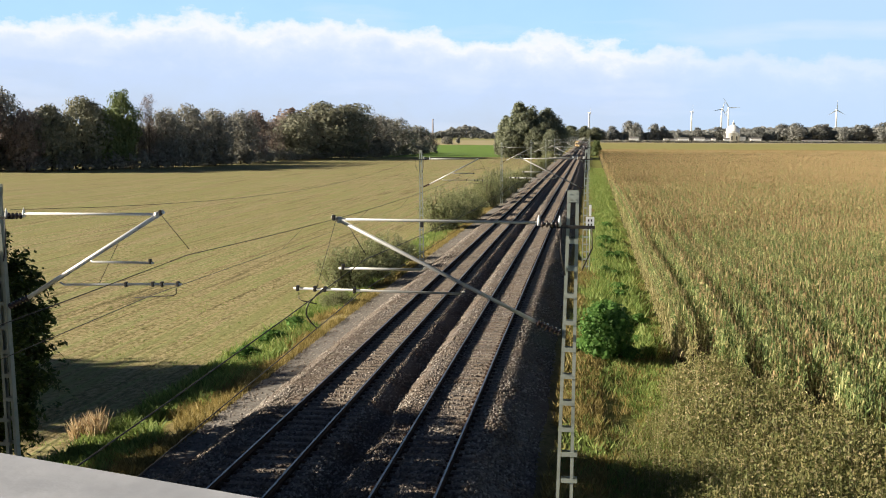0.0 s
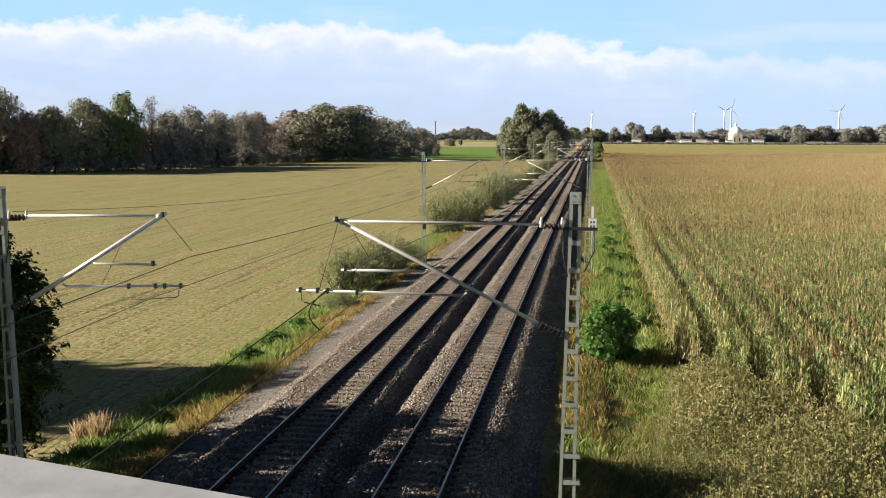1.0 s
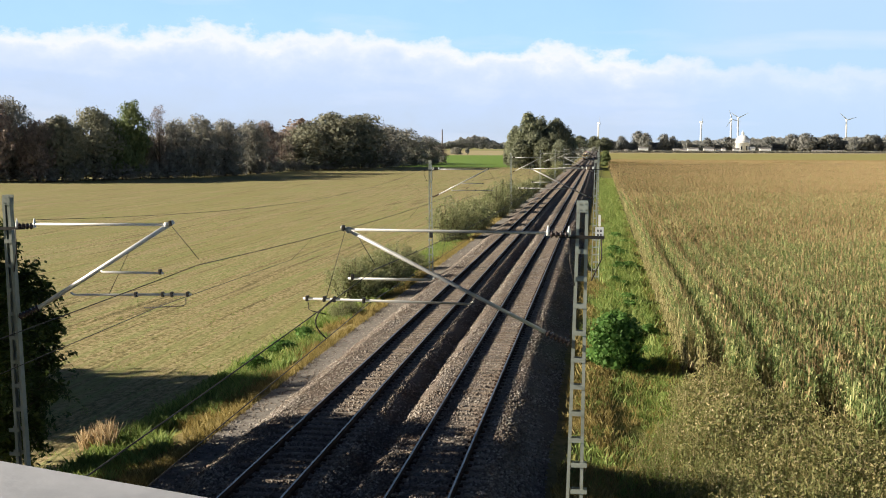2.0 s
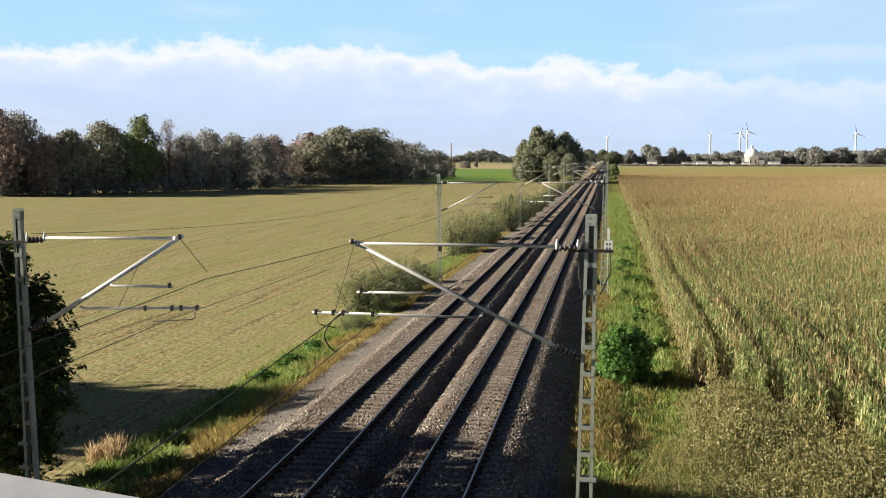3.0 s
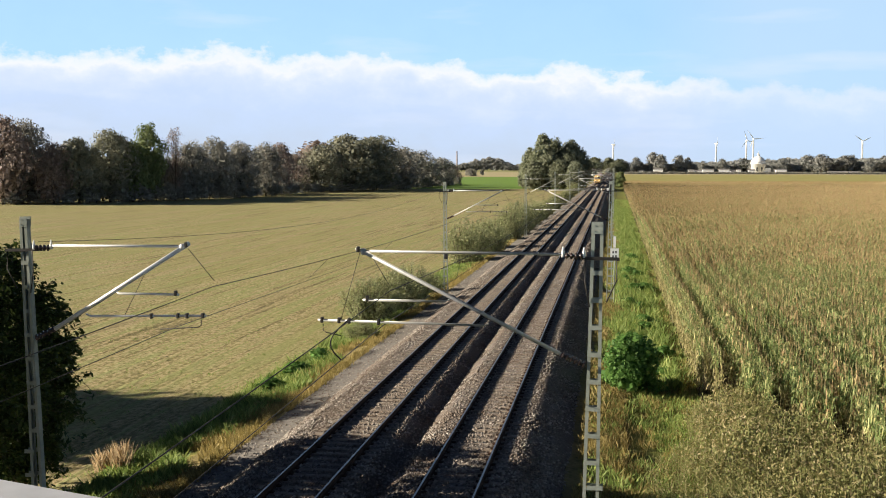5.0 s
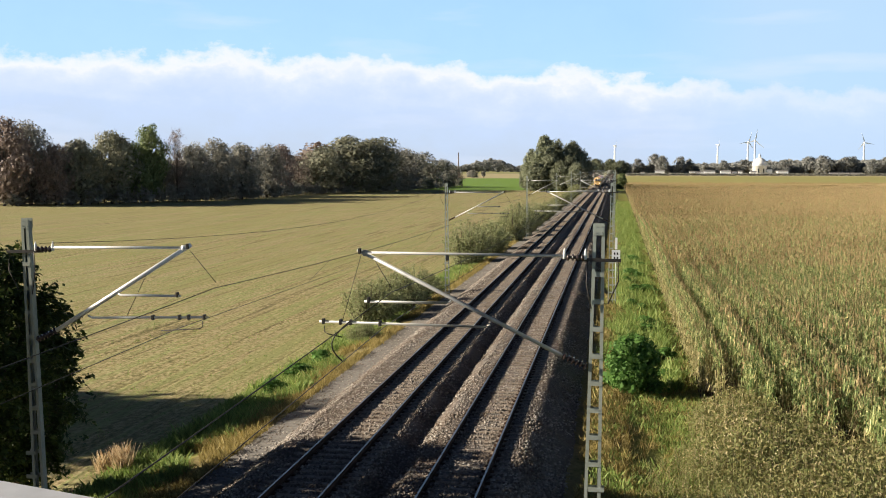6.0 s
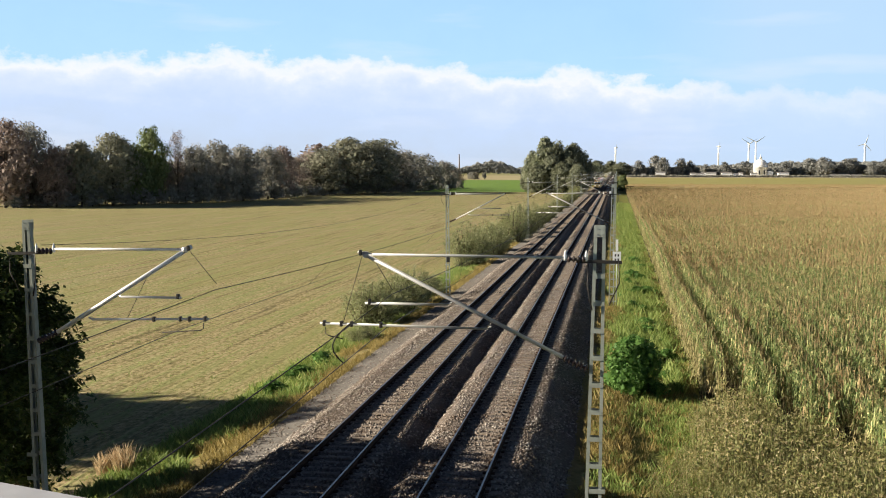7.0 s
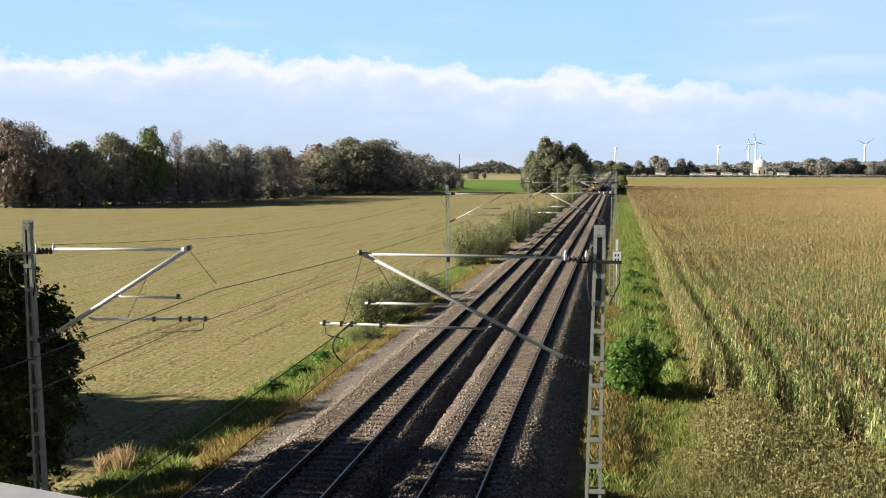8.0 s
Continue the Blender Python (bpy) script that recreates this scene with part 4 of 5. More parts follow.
    for i, (k, x, y, h, w) in enumerate([("tall", -29.4, 465, 24.6, 12), ("tall", -35.4, 471, 18.2, 10), ("wide", -24.8, 473, 21.8, 13.8), ("wide", -18.4, 469, 20.9, 13.8), ("wide", -14.6, 474, 17.6, 12), ("wide", -26.5, 460, 15.5, 14), ("wide", -19.0, 462, 15.0, 13), ("wide", -32.2, 458, 12.4, 11), ("wide", -22.1, 455, 12.8, 11), ("wide", -16.4, 460, 12.0, 9), ("wide", -37.7, 482, 11.5, 9),
                                          ("wide", -15.2, 431, 9.5, 9), ("wide", -15.0, 442, 11.5, 10), ("wide", -15.6, 452, 12, 10), ("wide", -15.5, 560, 7, 7), ("wide", -15.5, 640, 14, 10), ("wide", -16, 720, 13, 12), ("wide", -18, 820, 14, 14), ("wide", -15, 920, 13, 14), ("wide", -8, 1560, 22, 26), ("wide", 6, 1540, 20, 28), ("wide", -26, 1520, 22, 30)]):
        pr = (tall if k == "tall" else wide)[i % 2]
        put(pr, x, y, w / (6 if k == "tall" else 9), h / 10, 50 * i, "tall grey-green poplar in a clump beside the line" if k == "tall" else "rounded olive-green tree beside the railway line", "tree", "trees beside the line")
    for p in tall + wide:
        drop_thing(p)
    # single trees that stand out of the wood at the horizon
    far = [tree_parts("tree", 10, 10, 0.30, L_FAR_HAZE, 131 + i, 2600, 0.03, 12) for i in range(2)]
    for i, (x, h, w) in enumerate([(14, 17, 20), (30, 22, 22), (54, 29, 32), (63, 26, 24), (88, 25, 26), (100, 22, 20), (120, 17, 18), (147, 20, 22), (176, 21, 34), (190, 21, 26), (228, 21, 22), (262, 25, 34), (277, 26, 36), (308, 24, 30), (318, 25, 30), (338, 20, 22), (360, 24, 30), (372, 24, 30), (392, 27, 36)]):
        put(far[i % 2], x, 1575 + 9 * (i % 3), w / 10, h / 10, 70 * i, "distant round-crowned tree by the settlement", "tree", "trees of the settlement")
    for p in far:
        drop_thing(p)
    # lone bush and small tree on the far pale field
    f = tree_parts("shrub", 7, 15, 0.6, L_DARK_HAZE, 121, 1800, 0.0, 9, "shrub")
    f.matrix_basis = pose(-139.6, 1090, Z_FIELD)
    tagged(f, "dark wide bush alone on a far pale field", "shrub")
    f = tree_parts("tree", 6.5, 5.5, 0.5, L_DARK_HAZE, 122, 900, 0.25, 7)
    f.matrix_basis = pose(-129.6, 1100, Z_FIELD)
    tagged(f, "small dark tree alone on a far field", "tree")


def far_wood(name, x0, x1, y, depth, heights, leaf, label, seed, n, mat):
    """A wood at the horizon: many leaf clumps under an uneven top line."""
    rng = np.random.default_rng(seed)
    x = rng.uniform(x0, x1, n)
    yy = y + rng.uniform(0, depth, n)
    hx = np.linspace(x0, x1, len(heights))
    top = np.interp(x, hx, heights)
    lump = np.array([noise.noise((a / 11.0, seed, 0)) * 0.28 + noise.noise((a / 4.0, seed, 3)) * 0.15 for a in x])
    top = top * (0.92 + lump)
    z = top * np.sqrt(rng.random(n)) * (1 - 0.25 * ((yy - y) / depth - 0.5) ** 2)
    nr = np.stack([0.4 * rng.normal(size=n) - 0.2, -0.8 + 0.5 * rng.normal(size=n), 0.5 + 0.6 * rng.random(n)], 1)
    v, f = quads(np.stack([x, yy, z + Z_FIELD], 1), nr, leaf * rng.uniform(0.6, 1.4, n), rng)
    tagged(new(name, np_mesh(name, v, f, [mat])), label, "woods", kind="stuff")


def build_distance():
    far_wood("far_woods", 0, 470, 1590, 40, [10, 12, 13, 14, 13, 13, 12, 13, 12, 13, 15, 16, 17, 18, 18, 17, 16, 17, 17, 18, 17, 17], 1.8, "distant hazy wood of mixed autumn trees at the horizon", 3, 26000, L_FAR_HAZE)
    far_wood("far_woods", 150, 800, 2400, 60, [18, 20, 26, 28, 27, 26, 28, 27], 2.6, "far hazy grey-green woods behind the settlement", 4, 12000, L_FAR_HAZE)
    far_wood("far_woods", -460, -180, 2500, 60, [12, 10, 16, 17, 12, 17, 26, 30, 27, 14, 12, 12], 2.4, "far wooded rise at the horizon", 5, 15000, L_FAR_HAZE)
    far_wood("far_woods", -1500, -460, 2300, 60, [30, 34, 30, 28, 32, 30], 2.8, "far woods behind the near wood", 6, 12000, L_FAR_HAZE)
    far_wood("far_hedge", 12, 420, 1400, 6, [2.6, 3.0, 2.6, 2.8, 2.4, 2.6, 2.2, 2.0], 0.9, "low dark hedge in front of the settlement", 7, 9000, L_DARK_HAZE)
    # chimney
    bm = bmesh.new()
    lathe(bm, [(1.6, -2), (1.4, 20), (1.15, 38), (1.3, 38.3), (1.3, 40), (1.1, 40)], 14)
    c = part("chimney", bm, M_BRICK)
    c.matrix_basis = pose(-328, 2330, 0)
    tagged(c, "slim brown brick chimney at the horizon", "chimney")
    # white domed building
    d = tagged(empty("domed_building", pose(191, 1556, Z_FIELD)), "white domed building with a small lantern and portico", "building")
    bm = bmesh.new()
    lathe(bm, [(9.5, 0), (9.5, 12.5), (10.2, 12.6), (10.2, 13.4), (9.6, 13.5)], 24)
    part("drum", bm, M_WHITE, d)
    bm = bmesh.new()
    lathe(bm, [(9.7, 13.5)] + [(9.7 * math.cos(a), 13.5 + 9.8 * math.sin(a)) for a in (0.2, 0.4, 0.6, 0.8, 1.0, 1.2, 1.35)], 24)
    part("dome", bm, M_WHITE, d)
    bm = bmesh.new()
    lathe(bm, [(1.9, 22.6), (1.9, 25.6), (2.1, 25.7), (0.4, 27.6), (0.15, 29.5)], 12)
    part("lantern", bm, M_WHITE, d)
    for k in range(3):
        bm = bmesh.new()
        a = radians(255 + 40 * k)
        m = Matrix.Rotation(a, 4, "Z") @ Matrix.Translation((9.55, 0, 0))
        box(bm, -0.05, 0.12, -0.8, 0.8, 3, 8.5)
        bmesh.ops.transform(bm, matrix=m, verts=bm.verts[:])
        part("window", bm, M_GLASS, d, "tall dark window")
    bm = bmesh.new()
    box(bm, 8.5, 16, -5, 4, 0, 7.5)
    part("annex", bm, M_WHITE, d)
    # low white houses of the settlement: place, length, depth, height
    for x, y, w, dp, h in [(34, 1480, 5, 6, 3.0), (56, 1480, 12, 9, 5.6), (99, 1500, 7, 7, 4.2), (109, 1508, 9, 7, 3.4), (121, 1500, 14, 8, 5.0), (142, 1505, 13, 8, 5.2), (154, 1512, 6, 6, 3.6), (160, 1500, 5, 6, 4.8), (178, 1515, 8, 7, 4.4), (219, 1540, 14, 8, 5.0), (268, 1415, 22, 8, 2.6), (288, 1415, 13, 8, 2.4)]:
        t = tagged(empty("house", pose(x, y, Z_FIELD)), "low white house with a grey pitched roof", "house", "houses of the settlement")
        bm = bmesh.new()
        box(bm, -w / 2, w / 2, 0, dp, 0, h)
        part("wall", bm, M_WHITE, t)
        bm = bmesh.new()
        o = 0.4
        v = [bm.verts.new(p) for p in ((-w / 2 - o, -o, h + 0.01), (w / 2 + o, -o, h + 0.01), (w / 2 + o, dp + o, h + 0.01), (-w / 2 - o, dp + o, h + 0.01), (-w / 2 - o, dp / 2, h + 1.3), (w / 2 + o, dp / 2, h + 1.3))]
        for f in ((0, 1, 5, 4), (2, 3, 4, 5), (1, 2, 5), (3, 0, 4), (3, 2, 1, 0)):
            bm.faces.new([v[i] for i in f])
        part("roof", bm, M_ROOF, t)
        for k in range(max(2, int(w / 3))):
            bm = bmesh.new()
            cx = -w / 2 + (k + 0.5) * w / max(2, int(w / 3))
            box(bm, cx - 0.5, cx + 0.5, -0.06, 0.05, 1.0, 2.3)
            part("window", bm, M_GLASS, t)


ROTORS = []


def build_turbines():
    """Wind turbines: place, hub height, blade length, way they face, blade angle at the end, degrees a second."""
    for x, y, hub, blade, face, last, speed in [(-6, 3900, 84, 22, 82, 85, -44), (335, 3850, 86, 24, 82, 92, -44), (439, 3900, 96, 34, 25, 110, -40), (450, 3800, 99, 37, 5, 105, -47), (783, 3750, 90, 32, 8, 35, -37)]:
        t = tagged(empty("wind_turbine", pose(x, y, Z_FIELD, 0, 0, face)), "white three-bladed wind turbine turning at the horizon", "wind turbine", "wind turbines at the horizon")
        bm = bmesh.new()
        lathe(bm, [(3.0, 0), (2.8, hub * 0.35), (2.3, hub * 0.8), (2.0, hub)], 14)
        part("tower", bm, M_WHITE, t)
        bm = bmesh.new()
        box(bm, -2.0, 2.0, -3.5, 6.0, hub - 1.6, hub + 2.2)
        bmesh.ops.bevel(bm, geom=bm.edges[:], offset=0.6, segments=2, affect="EDGES")
        part("nacelle", bm, M_WHITE, t)
        bm = bmesh.new()
        lathe(bm, [(0.3, -3.0), (1.3, -2.4), (1.8, -0.8), (1.8, 0.8)], 12, 0, Matrix.Rotation(radians(-90), 4, "X"))
        r = part("rotor", bm, M_WHITE, t)
        for k in range(3):
            bm = bmesh.new()
            vs = []
            for f, c, th in ((0.03, 1.4, 1.2), (0.18, 3.4, 0.9), (0.6, 1.9, 0.5), (1.0, 0.5, 0.15)):
                z = f * blade
                vs.append([bm.verts.new(p) for p in ((-c * 0.35, -th / 2, z), (c * 0.65, -th * 0.2, z), (c * 0.65, th * 0.2, z), (-c * 0.35, th / 2, z))])
            for a, b in zip(vs, vs[1:]):
                for i in range(4):
                    bm.faces.new((a[i], a[(i + 1) % 4], b[(i + 1) % 4], b[i]))
            bm.faces.new(vs[-1])
            bmesh.ops.transform(bm, matrix=Matrix.Rotation(radians(120 * k), 4, "Y"), verts=bm.verts[:])
            part("blade", bm, M_WHITE, r)
        ROTORS.append((r, hub, last, speed))


# ---- corn ----
def corn_template(rng, leaves, tassels=3, thick=1.0, wide=1.0, dry=0.22):
    v, f, s = [], [], []

    def quad(a, b, c, d, slot):
        k = len(v)
        v.extend((a, b, c, d))
        f.append((k, k + 1, k + 2, k + 3))
        s.append(slot)
    h = rng.uniform(2.05, 2.45)
    quad((-0.018, 0, 0), (0.018, 0, 0), (0.010, 0, h), (-0.010, 0, h), 0)
    quad((0, -0.018, 0), (0, 0.018, 0), (0, 0.010, h), (0, -0.010, h), 0)
    for i in range(leaves):
        z = h * (0.10 + 0.78 * (i + rng.random() * 0.6) / leaves)
        ang = i * 3.0 + rng.uniform(-0.8, 0.8)
        ln, w = rng.uniform(0.55, 0.95) * (1.05 - 0.35 * z / h), rng.uniform(0.042, 0.066) * wide
        up, dn = rng.uniform(0.12, 0.32), rng.uniform(-0.22, 0.16)
        roll = rng.uniform(-0.5, 0.5) * w
        ca, sa = math.cos(ang), math.sin(ang)
        P = lambda r, o, q: (r * ca - o * sa, r * sa + o * ca, z + q)
        slot = 1 if z < h * (dry + 0.25 * rng.random()) else 0
        line = [(0.0, 0.6, 0.0), (0.32, 1.0, up * 0.85), (0.68, 0.85, up), (1.0, 0.12, dn)]
        for (r0, k0, q0), (r1, k1, q1) in zip(line, line[1:]):
            quad(P(ln * r0, -w * k0, q0 - roll * r0), P(ln * r0, w * k0, q0 + roll * r0), P(ln * r1, w * k1, q1 + roll * r1), P(ln * r1, -w * k1, q1 - roll * r1), slot)
    for i in range(tassels):
        ang = rng.uniform(0, 6.28)
        o, w = rng.uniform(0.03, 0.16), 0.007 * thick
        quad((-w * math.sin(ang), w * math.cos(ang), h - 0.05), (w * math.sin(ang), -w * math.cos(ang), h - 0.05), (o * math.cos(ang) + w, o * math.sin(ang) - w, h + 0.30), (o * math.cos(ang) - w, o * math.sin(ang) + w, h + 0.27), 2)
    return np.array(v), np.array(f), np.array(s)


def scatter(name, templates, x, y, z, scale, rng, mats, label, category, squeeze=1.0):
    pick = rng.integers(0, len(templates), len(x))
    V, F, S, k = [], [], [], 0
    for i, (tv, tf, ts) in enumerate(templates):
        sel = np.where(pick == i)[0]
        if not len(sel):
            continue
        a = rng.uniform(0, 6.28, len(sel))
        c, s, q = np.cos(a)[:, None], np.sin(a)[:, None], scale[sel][:, None]
        px, py, pz = tv[None, :, 0] * q, tv[None, :, 1] * q, tv[None, :, 2] * q
        V.append(np.stack([(px * c - py * s) * squeeze + x[sel][:, None], px * s + py * c + y[sel][:, None], pz + z[sel][:, None]], -1).reshape(-1, 3))
        F.append((tf[None] + len(tv) * np.arange(len(sel))[:, None, None]).reshape(-1, tf.shape[1]) + k)
        S.append(np.tile(ts, len(sel)))
        k += len(tv) * len(sel)
    ob = new(name, np_mesh(name, np.concatenate(V), np.concatenate(F), mats, np.concatenate(S)))
    return tagged(ob, label, category, kind="stuff")


def corn_rows(y0, y1, step, rng, wide=0.27, extra=2.0):
    xs, ys = [], []
    r = 0
    while True:
        # drilled rows in pairs, with a bare furrow between the pairs
        x = 3.85 + 1.56 * (r // 2) + 0.52 * (r % 2)
        r += 1
        if x > wide * y1 + extra:
            break
        lo = max(y0, (x - extra) / wide)
        if y0 < 60:
            lo = max(lo, 48.8 - (x - 3.8) * 2.6, 29.0) + rng.uniform(-0.7, 0.7)
        if lo >= y1:
            continue
        n = int((y1 - lo) / step)
        yy = lo + (np.arange(n) + rng.uniform(-0.35, 0.35, n)) * step
        xs.append(x + rng.normal(0, 0.05, n))
        ys.append(yy)
    return np.concatenate(xs), np.concatenate(ys)


def build_corn():
    rng = np.random.default_rng(9)
    mats = [L_CORN, L_CORNDRY, L_TASSEL, L_CORNTOP]
    for y0, y1, step, leaves, tas, size in ((28, 95, 0.20, 12, 2, 1.0), (95, 190, 0.32, 6, 3, 1.02), (190, 320, 0.60, 3, 3, 1.04), (320, 520, 2.2, 2, 3, 1.08)):
        temps = [corn_template(rng, leaves, tas, 1.0 if y0 < 90 else 1.6 if y0 < 180 else 4.0, 1.0 if y0 < 90 else 1.6 if y0 < 180 else 2.4) for _ in range(10)]
        # ever more of the plants show dry brown tops
        dry = {28: 1, 95: 6, 190: 8, 320: 9}[y0]
        temps = [(t[0], t[1], np.where(t[2] == 0, 3, t[2]) if i < dry else t[2]) for i, t in enumerate(temps)]
        if y0 >= 180:
            # further off a plant stands for a small clump
            k = 1.25 if y0 < 300 else 2.2
            temps = [(t[0] * np.array([k, k, 1.0]), t[1], t[2]) for t in temps]
        x, y = corn_rows(y0, y1, step, rng)
        scale = size * rng.uniform(0.93, 1.06, len(x)) * (1 + 0.07 * np.sin(x * 0.21) * np.sin(y * 0.13))
        squeeze = 0.40 if y0 < 90 else 0.28 if y0 < 180 else 0.15
        inside = x > 4.6
        scatter("corn_plants", temps, x[inside], y[inside], np.full(inside.sum(), Z_FIELD - 0.03), scale[inside], rng, mats, "ripening corn in rows with yellowing leaves and brown tassels", "corn", squeeze)
        if y0 < 180:
            # the outermost rows have dried further up
            edge = [corn_template(rng, leaves, tas, 1.2 if y0 < 90 else 2.0, 1.0 if y0 < 90 else 1.6, 0.55) for _ in range(8)]
            scatter("corn_plants", edge, x[~inside], y[~inside], np.full((~inside).sum(), Z_FIELD - 0.03), scale[~inside] * 0.97, rng, mats, "yellowed corn along the edge of the field", "corn", squeeze)
        else:
            scatter("corn_plants", temps, x[~inside], y[~inside], np.full((~inside).sum(), Z_FIELD - 0.03), scale[~inside], rng, mats, "yellowed corn along the edge of the field", "corn", squeeze)
    # the crop beyond, seen only as its rough top
    xs = np.concatenate([np.arange(3.9, 60, 1.5), np.arange(60, 420, 6.0)])
    ys = np.concatenate([np.arange(505, 601, 2.4)])
    X, Y = np.meshgrid(xs, ys)
    Z = 0.62 + 0.16 * rng.normal(size=X.shape)
    v = np.stack([X, Y, Z], -1).reshape(-1, 3)
    n = len(xs)
    j, i = np.meshgrid(np.arange(len(ys) - 1), np.arange(n - 1), indexing="ij")
    a = (j * n + i).ravel()
    f = np.stack([a, a + 1, a + n + 1, a + n], 1)
    # the crop beside the near rows
    xs2, ys2 = np.arange(12, 421, 4.0), np.arange(34, 512, 6.0)
    X2, Y2 = np.meshgrid(xs2, ys2)
    v2 = np.stack([X2, Y2, 0.55 + 0.14 * rng.normal(size=X2.shape)], -1).reshape(-1, 3)
    n2 = len(xs2)
    j, i = np.meshgrid(np.arange(len(ys2) - 1), np.arange(n2 - 1), indexing="ij")
    a = (j * n2 + i).ravel()
    a = a[v2[a][:, 0] > 0.27 * (v2[a][:, 1] + 6) + 2.5]
    f = np.concatenate([f, np.stack([a, a + 1, a + n2 + 1, a + n2], 1) + len(v)])
    v = np.concatenate([v, v2])
    m = Mat("corn_top", 0.95, 0.0, 0.1)
    p = m.place()
    c = m.ramp(m.noise(p, 0.9, 5.0, 0.7), [(0.3, (0.20, 0.15, 0.055)), (0.5, (0.36, 0.26, 0.115)), (0.7, (0.42, 0.33, 0.15))])
    m.color(c)
    tagged(new("corn_canopy", np_mesh("corn_canopy", v, f, [m.m])), "far part of the corn field, brown tassels on top", "corn", kind="stuff")


# ---- grass, weeds ----
def tuft(rng, n, h, w, spread, slot=0, lean=0.35):
    v, f, s = [], [], []
    for _ in range(n):
        a, r = rng.uniform(0, 6.28), spread * math.sqrt(rng.random())
        x, y = r * math.cos(a), r * math.sin(a)
        b, hh = rng.uniform(0, 6.28), h * rng.uniform(0.55, 1.1)
        dx, dy = lean * hh * rng.random() * math.cos(b), lean * hh * rng.random() * math.sin(b)
        c = rng.uniform(0, 6.28)
        wx, wy = w * math.cos(c), w * math.sin(c)
        k = len(v)
        v += [(x - wx, y - wy, 0), (x + wx, y + wy, 0), (x + dx, y + dy, hh), (x + dx * 0.45 - wx * 0.8, y + dy * 0.45 - wy * 0.8, hh * 0.6)]
        f.append((k, k + 1, k + 2, k + 3))
        s.append(slot)
    return np.array(v), np.array(f), np.array(s)


def weed(rng, n, h, leaf):
    v, f, s = [], [], []
    for i in range(n):
        z = h * (0.15 + 0.85 * (i + rng.random()) / n)
        r = 0.30 * (1.1 - 0.6 * z / h)
        c = np.array([[r * rng.normal() * 0.6, r * rng.normal() * 0.6, z]])
        q, _ = quads(c, rng.normal(size=(1, 3)) + [[0, 0, 0.6]], np.array([leaf * rng.uniform(0.6, 1.3)]), rng, 1.4)
        k = len(v)
        v += q.tolist()
        f.append((k, k + 1, k + 2, k + 3))
        s.append(0)
    k = len(v)
    v += [(-0.012, 0, 0), (0.012, 0, 0), (0.006, 0.02, h), (-0.006, 0.02, h)]
    f.append((k, k + 1, k + 2, k + 3))
    s.append(0)
    return np.array(v), np.array(f), np.array(s)


def bank_z(x):
    return np.interp(x, [-15.6, -14.6, -13.8, -12.9, -12.1, -10.7, -6.2, -2.9, -1.4, -0.4, 0.6, 2.0], [-1.5, -1.45, -1.25, -1.05, -0.86, -0.80, -0.75, -0.84, -0.95, -1.08, -1.28, -1.5])


def spread_y(rng, n, a, b, power=2.0):
    return a + (b - a) * rng.random(n) ** power


